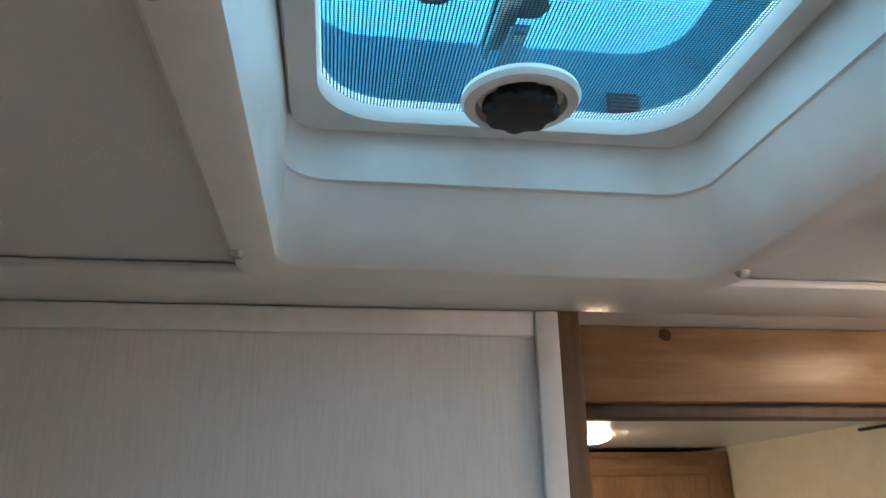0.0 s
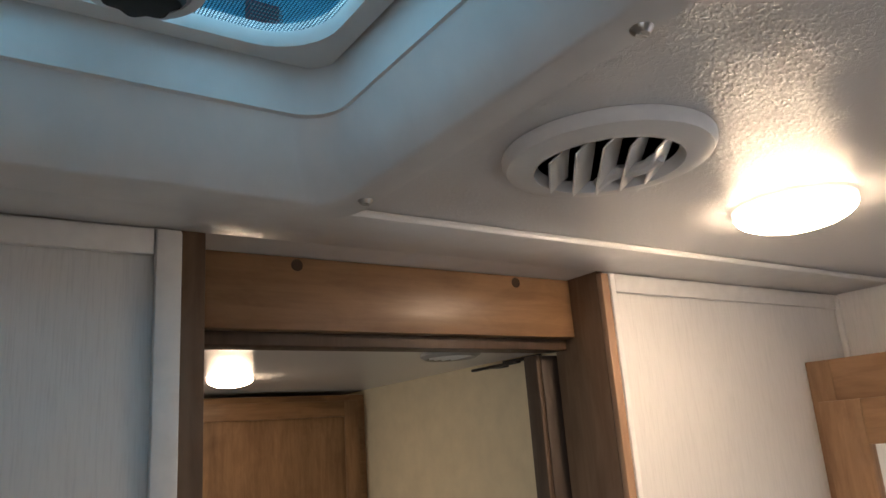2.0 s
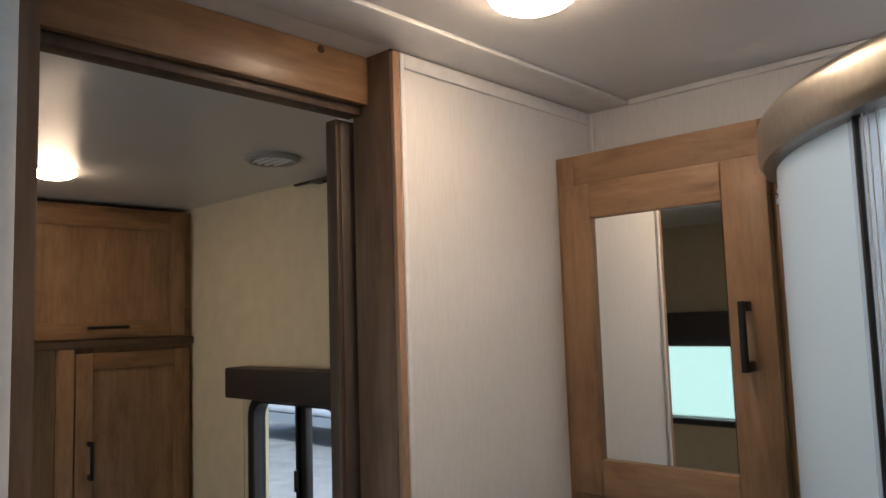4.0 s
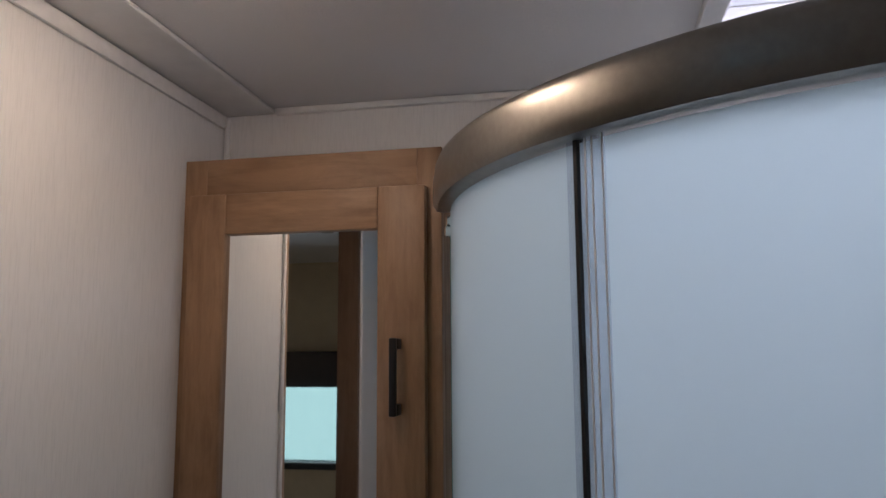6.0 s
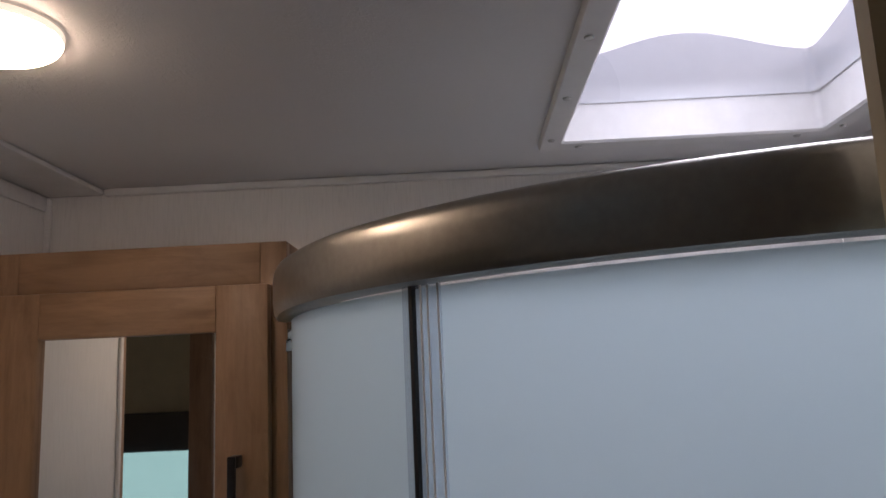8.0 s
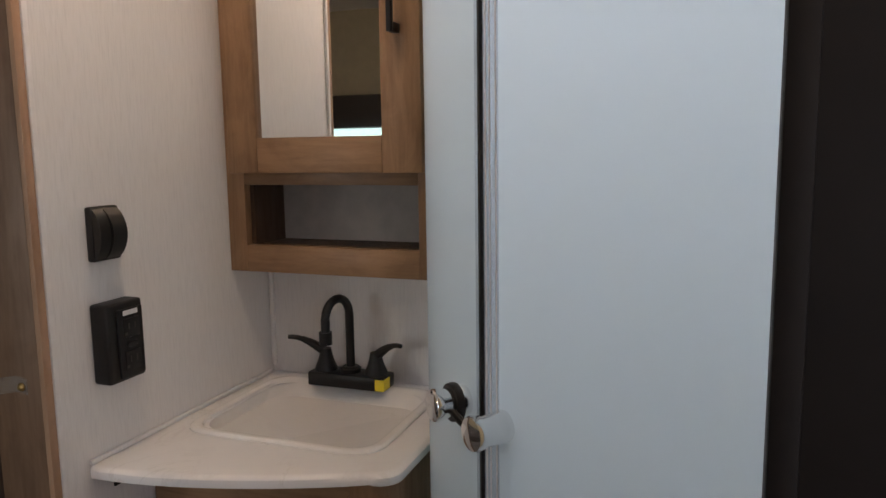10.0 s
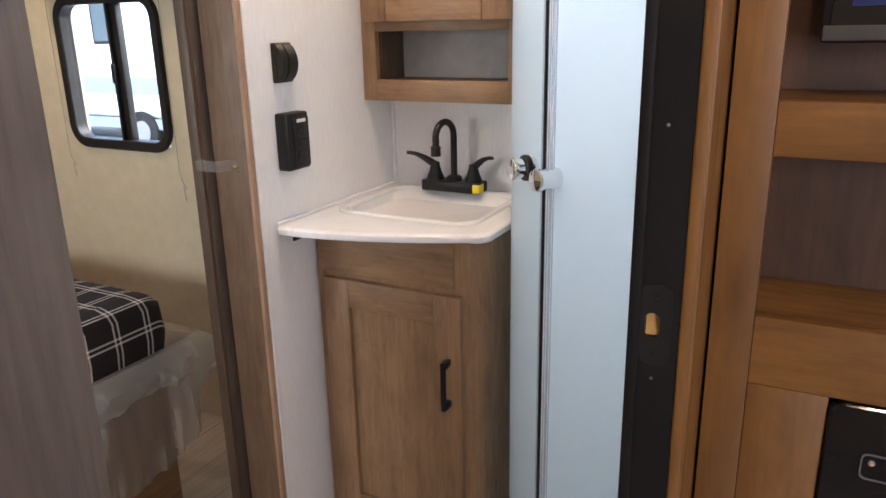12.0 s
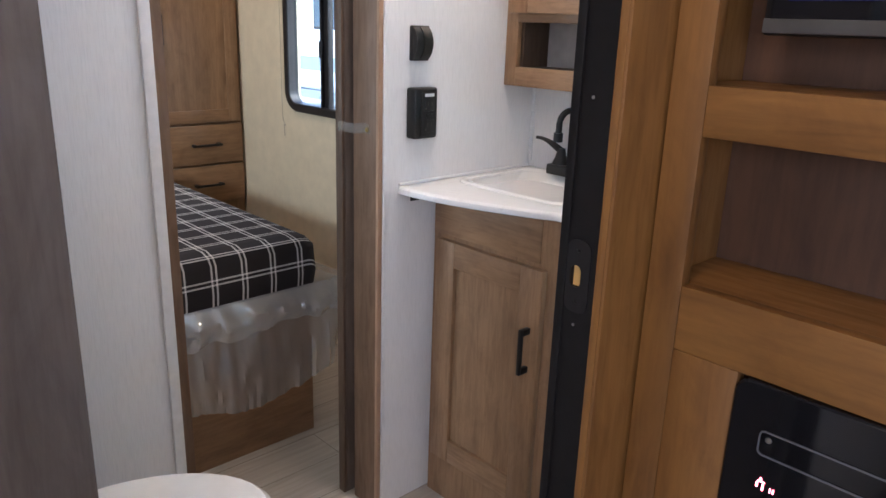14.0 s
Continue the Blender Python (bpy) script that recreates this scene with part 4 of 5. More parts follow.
def outlet():
    s = thing("power_outlet", (-0.43, -0.01, 0.977), "black surface-mounted safety power outlet box", "outlet")
    part("box", one(-0.4540, -0.3840, -0.032, -0.0005, 0.977, 1.093, 0.005, 3), BLACK, s)
    part("cover", one(-0.4370, -0.3900, -0.0365, -0.0322, 0.983, 1.083, 0.0015), BLACK, s)
    for zc in (1.007, 1.055):
        f = part("receptacle", one(-0.4290, -0.3990, -0.0385, -0.0366, zc - 0.014, zc + 0.014, 0.0008), BLACK, s)
        for dx in (-0.006, 0.006):
            part("slot", one(-0.4140 + dx - 0.0011, -0.4140 + dx + 0.0011, -0.0391, -0.0386, zc - 0.002, zc + 0.007), DARKREC, f)
        part("ground_hole", one(-0.4285, -0.4235, -0.0391, -0.0386, zc - 0.010, zc - 0.006), DARKREC, f)
    part("test_button", one(-0.4240, -0.4040, -0.0392, -0.0366, 1.0275, 1.0345, 0.0006), BLACK, s)
    part("label", one(-0.4280, -0.4000, -0.0370, -0.03655, 1.0735, 1.0805), plain("white_label", (0.75, 0.75, 0.74), 0.5), s, "small white printed label")
    return s


outlet()


# ---- shower ----
SC = (-0.05, -1.02)
SR = 0.630


def arc_plan(r, a0, a1, n):
    """Points on the shower's round front; angles from the +y side towards the room."""
    out = []
    for i in range(n + 1):
        a = radians(a0 + (a1 - a0) * i / n)
        q = r - 0.025 * min(1.0, max(0.0, (48.6 - math.degrees(a)) / 30)) ** 2
        out.append((SC[0] - q * math.sin(a), SC[1] + q * math.cos(a), -math.sin(a), math.cos(a)))
    return out


def shower():
    s = thing("shower_enclosure", (-0.37, -0.75, 0), "round-front shower enclosure with frosted glass and nickel rail", "shower")
    # header rail with a full, rounded outer face
    prof = [(-0.012, 1.746), (0.014, 1.743), (0.0225, 1.745), (0.0265, 1.751), (0.0275, 1.761), (0.0272, 1.780), (0.0262, 1.790), (0.0235, 1.7965), (0.018, 1.800), (-0.012, 1.800)]
    part("header_rail", sweep(nbm(), arc_plan(SR, 17.2, 88, 52), prof), NICKEL, s, "brushed nickel curved header rail")
    part("rail_cap", sweep(nbm(), arc_plan(SR, 16.2, 17.1, 2), [(o * 0.92, 1.768 + (z - 1.768) * 0.9) for o, z in prof]), NICKEL, s)
    sill = [(-0.05, 0.0), (0.045, 0.0), (0.045, 0.075), (0.035, 0.088), (-0.04, 0.088), (-0.05, 0.08)]
    part("threshold", sweep(nbm(), arc_plan(SR - 0.01, 6, 88, 40), sill), SHELL, s, "white moulded threshold")
    pane = lambda o: [(o - 0.003, 0.0885), (o + 0.003, 0.0885), (o + 0.003, 1.741), (o - 0.003, 1.741)]
    part("fixed_pane", sweep(nbm(), arc_plan(SR, 3.5, 23, 12), pane(-0.040)), FROST_G, s, "frosted fixed glass pane")
    part("fixed_rail", sweep(nbm(), arc_plan(SR - 0.02, 3.5, 15.8, 12), [(-0.034, 1.742), (-0.012, 1.742), (-0.010, 1.768), (-0.012, 1.792), (-0.034, 1.792)]), NICKEL, s)
    mid = 49.0
    doors = []
    for a0, a1, nm in ((18.7, mid - 0.19, "door_pane"), (mid + 0.19, 88, "door_pane")):
        doors.append(part(nm, sweep(nbm(), arc_plan(SR, a0, a1, 22), pane(0.004)), FROST_T if a0 < 40 else FROST, s, "curved frosted glass door"))
    # glass edge, seals and rollers
    part("glass_edge", sweep(nbm(), arc_plan(SR, 18.2, 18.7, 1), [(0.0005, 0.0885), (0.0075, 0.0885), (0.0075, 1.724), (0.0005, 1.724)]), GEDGE, s, "green polished glass edge")
    seal = SEAL
    for a0, a1 in ((mid - 1.0, mid - 0.3), (mid + 0.35, mid + 2.6)):
        part("seal_strip", sweep(nbm(), arc_plan(SR, a0, a1, 3), [(0.0076, 0.09), (0.0090, 0.09), (0.0090, 1.7565), (0.0076, 1.7565)]), seal, s, "pale vertical seal strip")
    for a0, a1 in ((mid + 0.80, mid + 0.95), (mid + 1.45, mid + 1.58), (mid + 2.40, mid + 2.52)):
        part("seal_rib", sweep(nbm(), arc_plan(SR, a0, a1, 1), [(0.0091, 0.09), (0.0100, 0.09), (0.0100, 1.7565), (0.0091, 1.7565)]), TRIM_W, s)
    part("dark_gap", sweep(nbm(), arc_plan(SR, mid - 0.17, mid + 0.17, 1), [(0.0012, 0.09), (0.0112, 0.09), (0.0112, 1.7555), (0.0012, 1.7555)]), BLACK, s, "dark magnetic seal")
    part("wall_jamb", sweep(nbm(), arc_plan(SR, 1.5, 3.4, 2), [(-0.034, 0.09), (0.006, 0.09), (0.006, 1.728), (-0.020, 1.728)]), seal, s, "grey aluminium wall jamb")
    for a in (20.2,):
        x, y, nx, ny = arc_plan(SR, a, a + 1, 1)[0]
        bm = nbm()
        cyl(bm, (x + nx * 0.008, y + ny * 0.008, 1.714), (x + nx * 0.014, y + ny * 0.014, 1.714), 0.007, 20)
        cyl(bm, (x - nx * 0.001, y - ny * 0.001, 1.727), (x + nx * 0.012, y + ny * 0.012, 1.727), 0.006, 14)
        part("roller", bm, CHROME, s, "chrome roller")
    # a knob on each leaf, with a black strap between them
    for a, dz in ((mid - 3.4, 0.0), (mid + 3.4, -0.004)):
        x, y, nx, ny = arc_plan(SR, a, a + 1, 1)[0]
        m = Matrix.Translation((x, y, 1.034 + dz)) @ Vector((nx, ny, 0)).to_track_quat("Z", "Y").to_matrix().to_4x4()
        bm = nbm()
        lathe(bm, [(0.0, 0.0075), (0.0160, 0.0075), (0.0166, 0.010), (0.0160, 0.014), (0.0158, 0.036), (0.0172, 0.040), (0.0178, 0.045), (0.0165, 0.0485), (0.011, 0.0500), (0.0, 0.0503)], None, n=28, m=m)
        part("knob", bm, CHROME, s, "polished chrome knob")
        bm = nbm()
        lathe(bm, [(0.0, -0.02), (0.012, -0.02), (0.012, -0.0005), (0.0, -0.0005)], None, n=20, m=m)
        part("knob_back", bm, CHROME, s)
        if dz == 0.0:
            bm = nbm()
            lathe(bm, [(0.0162, 0.018), (0.0205, 0.018), (0.0215, 0.022), (0.0205, 0.027), (0.0162, 0.027), (0.0162, 0.018)], None, n=28, m=m)
            part("strap_ring", bm, BLACK, s, "black rubber ring")
    bm = nbm()
    a_, b_ = (arc_plan(SR + 0.030, q, q + 1, 1)[0] for q in (mid - 3.4, mid + 3.4))
    tube(bm, [(a_[0] + (b_[0] - a_[0]) * i / 8, a_[1] + (b_[1] - a_[1]) * i / 8, 1.034 - 0.004 * i / 8 - 0.010 * math.sin(math.pi * i / 8)) for i in range(9)], 0.0045, 8)
    part("strap", bm, BLACK, s, "black rubber strap")
    return s


shower()


def shower_pan():
    pts = [(-0.0015, -1.2095), (-0.0015, -0.44)] + [(x, y) for x, y, _, _ in arc_plan(SR - 0.065, 2, 88, 26)] + [(-0.62, -1.2095)]
    whole("shower_pan", prism(nbm(), pts, 0.0, 0.05), SHELL, "white shower floor pan", "shower pan")
    whole("wall_shower_side", one(-0.0105, -0.0008, -1.2095, -0.455, 0.051, 1.74, 0.002), SHELL, "white acrylic shower wall panel", "wall", kind="structure")
    whole("wall_shower_front", one(-0.68, -0.011, -1.2095, -1.200, 0.051, 1.74, 0.002), SHELL, "white acrylic shower wall panel", "wall", kind="structure")


shower_pan()


def skylight():
    x0, x1, y0, y1 = SKY
    v = thing("skylight", ((x0 + x1) / 2, (y0 + y1) / 2, CEIL_Z), "white framed skylight with a bright diffusing dome", "skylight")
    zc = CEIL_Z - 0.0005
    bm = nbm()
    loops = [[(x, y, z) for x, y in rounded_rect(x0 - g, x1 + g, y0 - g, y1 + g, r, 3)] for g, z, r in ((0.028, zc, 0.003), (0.028, zc - 0.006, 0.003), (0.026, zc - 0.009, 0.003), (0.001, zc - 0.009, 0.006), (-0.002, zc - 0.006, 0.006), (-0.004, zc + 0.045, 0.012))]
    loft(bm, loops)
    part("frame", bm, TRIM_W, v)
    bm = nbm()
    # well walls whose upper rim is scalloped
    base = rounded_rect(x0 + 0.006, x1 - 0.006, y0 + 0.006, y1 - 0.006, 0.014, 4)
    lo, hi = [], []
    for x, y in base:
        u = (x - x0) / (x1 - x0) * 2 - 1
        w = (y - y0) / (y1 - y0) * 2 - 1
        lift = 0.030 * math.cos(w * math.pi / 2) if abs(u) > abs(w) else 0.030 * math.cos(u * math.pi / 2)
        lo.append((x, y, zc + 0.044))
        hi.append((x * 1.0, y, zc + 0.115 + lift))
    n = len(base)
    dense_lo, dense_hi = [], []
    for i in range(n):
        (ax, ay, _), (bx, by, _) = lo[i], lo[(i + 1) % n]
        steps = max(1, int(math.hypot(bx - ax, by - ay) / 0.02))
        for k in range(steps):
            x, y = ax + (bx - ax) * k / steps, ay + (by - ay) * k / steps
            u = (x - x0) / (x1 - x0) * 2 - 1
            w = (y - y0) / (y1 - y0) * 2 - 1
            lift = 0.032 * math.cos(w * math.pi / 2) ** 2 if abs(u) > abs(w) else 0.032 * math.cos(u * math.pi / 2) ** 2
            dense_lo.append((x, y, zc + 0.0435))
            dense_hi.append((x, y, zc + 0.105 + lift))
    loft(bm, [dense_lo, dense_hi])
    part("well", bm, plain("white_well", (0.68, 0.69, 0.71), 0.3, var=0.02), v)
    bm = nbm()
    loops = [[(x, y, z) for x, y in rounded_rect(x0 - g, x1 + g, y0 - g, y1 + g, r, 6)] for g, z, r in ((0.03, zc + 0.071, 0.02), (0.025, zc + 0.15, 0.05), (-0.02, zc + 0.20, 0.08), (-0.10, zc + 0.225, 0.06))]
    loft(bm, loops, False, True)
    part("dome", bm, WHITE_DOME, v, "white translucent dome")
    for i in range(4):
        for y in (y0 - 0.015, y1 + 0.015):
            x = x0 + 0.02 + (x1 - x0 - 0.04) * i / 3
            bm = nbm()
            lathe(bm, [(0.0, -0.0025), (0.004, -0.0018), (0.005, 0.0), (0.0, 0.0)], (x, y, zc - 0.0092), n=12)
            part("screw", bm, STEEL, v)
    for y in (y0 + 0.03, y1 - 0.025):
        bm = nbm()
        lathe(bm, [(0.0, -0.0025), (0.004, -0.0018), (0.005, 0.0), (0.0, 0.0)], (x1 + 0.014, y, zc - 0.0092), n=12)
        part("screw", bm, STEEL, v)
    return v


skylight()


# ---- toilet ----
def egg(cx, cy, length, width, n=40, back=0.0):
    """An elongated outline whose round nose points to +x."""
    out = []
    for i in range(n):
        a = 2 * math.pi * i / n
        k = 1.0 if math.cos(a) > 0 else 0.82
        x = cx + length / 2 * math.cos(a) * k
        y = cy + width / 2 * math.sin(a) * (1 - 0.10 * math.cos(a))
        out.append((x, y))
    return out


def toilet():
    t = thing("toilet", (-1.3, -0.36, 0), "white toilet with closed rounded lid", "toilet")
    cx, cy = -1.275, -0.36
    bm = nbm()
    loft(bm, [[(x, y, z) for x, y in egg(cx - 0.06 + s, cy, L, W)] for L, W, z, s in ((0.36, 0.26, 0.0, 0), (0.33, 0.23, 0.05, 0), (0.30, 0.21, 0.18, 0), (0.36, 0.28, 0.30, 0.02), (0.43, 0.34, 0.41, 0.05), (0.44, 0.35, 0.449, 0.05))], True, True)
    part("bowl", bm, PORCELAIN, t)
    bm = nbm()
    loft(bm, [[(x, y, z) for x, y in egg(cx, cy, L, W)] for L, W, z in ((0.43, 0.345, 0.4495), (0.445, 0.36, 0.454), (0.445, 0.36, 0.467), (0.435, 0.35, 0.471))], True, True)
    part("seat", bm, PORCELAIN, t)
    bm = nbm()
    loft(bm, [[(x, y, z) for x, y in egg(cx, cy, L, W)] for L, W, z in ((0.43, 0.345, 0.472), (0.447, 0.362, 0.476), (0.447, 0.362, 0.487), (0.425, 0.34, 0.497), (0.30, 0.24, 0.503), (0.10, 0.08, 0.505))], True, True)
    part("lid", bm, PORCELAIN, t)
    part("hinge_block", one(-1.51, -1.445, -0.46, -0.26, 0.4495, 0.490, 0.008), PORCELAIN, t)
    return t


toilet()


# ---- folding bathroom door and entry jambs ----
def slab(bm, a, b, thick, z0, z1, bev):
    """An upright board between two plan points."""
    a, b = Vector((*a, 0)), Vector((*b, 0))
    d = b - a
    box(bm, 0, d.length, -thick / 2, thick / 2, z0, z1, bev, 3)
    m = Matrix.Translation(a) @ Matrix.Rotation(math.atan2(d.y, d.x), 4, "Z")
    bmesh.ops.transform(bm, matrix=m, verts=bm.verts)
    return bm


def folding_door():
    d = thing("folding_door", (-1.64, -0.80, 0), "grey-brown wood-grain folding bathroom door standing open", "door")
    part("leaf", slab(nbm(), (-1.650, -0.797), (-1.394, -0.648), 0.030, 0.015, 1.90, 0.010), FOLD_GREY, d)
    part("leaf", slab(nbm(), (-1.660, -0.755), (-1.412, -0.612), 0.030, 0.015, 1.90, 0.010), FOLD_GREY, d)
    for z in (0.3, 1.0, 1.7):
        bm = nbm()
        cyl(bm, (-1.399, -0.625, z - 0.03), (-1.399, -0.625, z + 0.03), 0.006, 12)
        part("hinge", bm, BLACK_M, d)
    return d


folding_door()


def entry_jamb():
    j = thing("entry_jamb", (-0.94, -0.87, 0), "black strike jamb with wooden corner post at the bathroom entry", "door frame", kind="structure")
    x = -0.946
    yc, zc = -0.8620, 0.979
    bm = wall_with_holes(nbm(), "x", x, -0.9355, -0.8865, -0.8390, 0.0, 1.928, [(yc - 0.0075, yc + 0.0075, zc - 0.0132, zc + 0.0132)])
    part("jamb_face", bm, BLACK_TRIM, j, "black vinyl jamb strip")
    part("lip", one(x - 0.0035, x - 0.0003, -0.8500, -0.8390, 0.0, 1.928, 0.001), BLACK_TRIM, j)
    part("latch_recess", one(x + 0.006, x + 0.0100, yc - 0.0073, yc + 0.0073, zc - 0.013, zc + 0.013), PINE, j, "bare wood behind the latch hole")
    bm = nbm()
    pts = rounded_rect(yc - 0.018, yc + 0.0125, zc - 0.041, zc + 0.041, 0.012, 6)
    hole = rounded_rect(yc - 0.0070, yc + 0.0070, zc - 0.0125, zc + 0.0125, 0.0069, 6)
    loft(bm, [[(x - 0.0002, a, b) for a, b in hole], [(x - 0.0017, a, b) for a, b in hole], [(x - 0.0017, a, b) for a, b in pts], [(x - 0.0002, a, b) for a, b in pts]])
    part("strike_plate", bm, BLACK, j, "black strike plate")
    for z in (zc - 0.029, zc + 0.029, 0.923, 1.169):
        bm = nbm()
        base = x - (0.0017 if abs(z - zc) < 0.04 else 0.0001)
        lathe(bm, [(0.0, 0.0014), (0.0014, 0.0011), (0.0019, 0.0), (0.0, 0.0)], None, n=12, m=Matrix.Translation((base, yc - 0.002, z)) @ pose(0, 0, 0, 0, -90))
        part("screw", bm, BLACK_M if abs(z - zc) < 0.04 else STEEL, j)
    part("corner_post", one(x - 0.002, -0.8000, -0.9015, -0.8870, 0.0, 1.972, 0.002), KWOOD_V, j, "maple corner post")
    part("post_bead", one(x - 0.0036, x - 0.0022, -0.8985, -0.8890, 0.0, 1.972, 0.0006), KWOOD_V, j)
    part("left_jamb", one(-1.664, -1.653, -0.880, -0.833, 0.0, 1.928, 0.001), BLACK_TRIM, j)
    return j


entry_jamb()


# ---- entertainment cabinet in the living area ----
def entertainment_cabinet():
    c = thing("entertainment_cabinet", (-0.83, -1.25, 0), "maple-laminate entertainment cabinet with open shelves and black fireplace", "cabinet")
    f = -0.872
    ye, y0 = -1.70, -0.9045
    t = 0.018
    sti = -0.946
    part("side_panel", one(f + t + 0.0005, -0.7270, y0 - 0.012, y0 - 0.0005, 0.0, 1.972), KWOOD_V, c)
    part("side_panel", one(f + t + 0.0005, -0.7270, ye, ye + 0.012, 0.0, 1.972), KWOOD_V, c)
    part("back_panel", one(-0.739, -0.7272, ye + 0.0125, y0 - 0.0125, 0.0, 1.972), NICHE_SHADE, c, "brown back panel with the recess shade put into its colour")
    part("stile", one(f, f + t, sti, y0 - 0.0005, 0.0, 1.972, 0.0012), KWOOD_V, c)
    part("stile", one(f, f + t, ye, ye + 0.04, 0.0, 1.972, 0.0012), KWOOD_V, c)
    for a, b in ((1.134, 1.185), (0.902, 0.975), (1.58, 1.65), (0.02, 0.12)):
        part("rail", one(f, f + t, ye + 0.0403, sti - 0.0003, a, b, 0.0012), KWOOD_Y, c)
    part("shelf", one(f + t + 0.0005, -0.7395, ye + 0.0125, y0 - 0.0125, 1.165, 1.1845), KWOOD_Y, c)
    part("shelf", one(f + t + 0.0005, -0.7395, ye + 0.0125, y0 - 0.0125, 0.955, 0.9745), KWOOD_Y, c)
    part("upper_panel", one(f + 0.004, f + t, ye + 0.0403, sti - 0.0003, 1.6505, 1.972, 0.001), KWOOD_V, c)
    part("lower_stile", one(f + 0.0, f + t, -1.0205, sti - 0.0003, 0.1205, 0.9017, 0.0012), KWOOD_V, c)
    part("lower_panel", one(f + 0.002, f + t, ye + 0.0403, -1.5903, 0.1205, 0.9017, 0.0012), KWOOD_V, c)
    part("lower_back", one(f + 0.05, f + 0.06, -1.59, -1.0208, 0.1205, 0.36), KWOOD_V, c)
    return c


entertainment_cabinet()


def fireplace():
    c = thing("fireplace_insert", (-0.91, -1.30, 0.36), "black glass electric fireplace insert with red indicator", "fireplace")
    f = -0.872
    bm = nbm()
    pts = rounded_rect(-1.589, -1.0215, 0.362, 0.901, 0.016, 6)
    loft(bm, [[(f + 0.10, y, z) for y, z in pts], [(f - 0.004, y, z) for y, z in pts], [(f - 0.006, y + (0.002 if y < -1.3 else -0.002), z + (0.002 if z < 0.6 else -0.002)) for y, z in pts]], True, True)
    part("front_glass", bm, BLACKGLASS, c)
    bm = nbm()
    o = rounded_rect(-1.22, -1.0545, 0.826, 0.854, 0.006, 5)
    i_ = rounded_rect(-1.2185, -1.056, 0.8275, 0.8525, 0.005, 5)
    loft(bm, [[(f - 0.0062, y, z) for y, z in o], [(f - 0.0078, y, z) for y, z in o], [(f - 0.0078, y, z) for y, z in i_], [(f - 0.0062, y, z) for y, z in i_]])
    part("control_bezel", bm, plain("grey_line", (0.10, 0.10, 0.11), 0.3), c, "thin grey control bezel")
    bm = nbm()
    lathe(bm, [(0.0, 0.0015), (0.003, 0.001), (0.0035, 0.0), (0.0, 0.0)], None, n=14, m=Matrix.Translation((f - 0.0062, -1.064, 0.8445)) @ pose(0, 0, 0, 0, -90))
    part("button", bm, STEEL, c)
    for a, b, z0, z1 in ((-1.0445, -1.0425, 0.789, 0.7915), (-1.048, -1.0405, 0.7865, 0.788), (-1.0415, -1.0395, 0.780, 0.7855), (-1.0475, -1.0455, 0.778, 0.785), (-1.0545, -1.0535, 0.779, 0.784), (-1.0580, -1.0565, 0.779, 0.784)):
        part("indicator", one(f - 0.0070, f - 0.0062, a - 0.020, b - 0.020, z0 + 0.010, z1 + 0.010), GLYPH_RED, c, "glowing red indicator")
    return c


fireplace()


def television():
    c = thing("television", (-0.8190, -1.3, 1.14), "flat black television with a dark bluish screen on the shelf", "television")
    part("casing", one(-0.8310, -0.8070, -1.62, -0.972, 1.2340, 1.5890, 0.004), BLACK, c)
    part("screen", one(-0.8332, -0.8312, -1.612, -0.980, 1.2490, 1.5820), BLACKGLASS, c, "dark glossy screen")
    part("picture", one(-0.8340, -0.8333, -1.60, -0.995, 1.2660, 1.5740), SCREEN_BLUE, c, "dark blue picture")
    part("bottom_bezel", one(-0.8345, -0.8312, -1.62, -0.974, 1.2360, 1.2495, 0.001), plain("grey_bezel", (0.07, 0.066, 0.062), 0.35), c, "grey lower bezel")
    part("stand", one(-0.8370, -0.8010, -1.40, -1.18, 1.1850, 1.2338, 0.004), BLACK, c)
    return c


television()


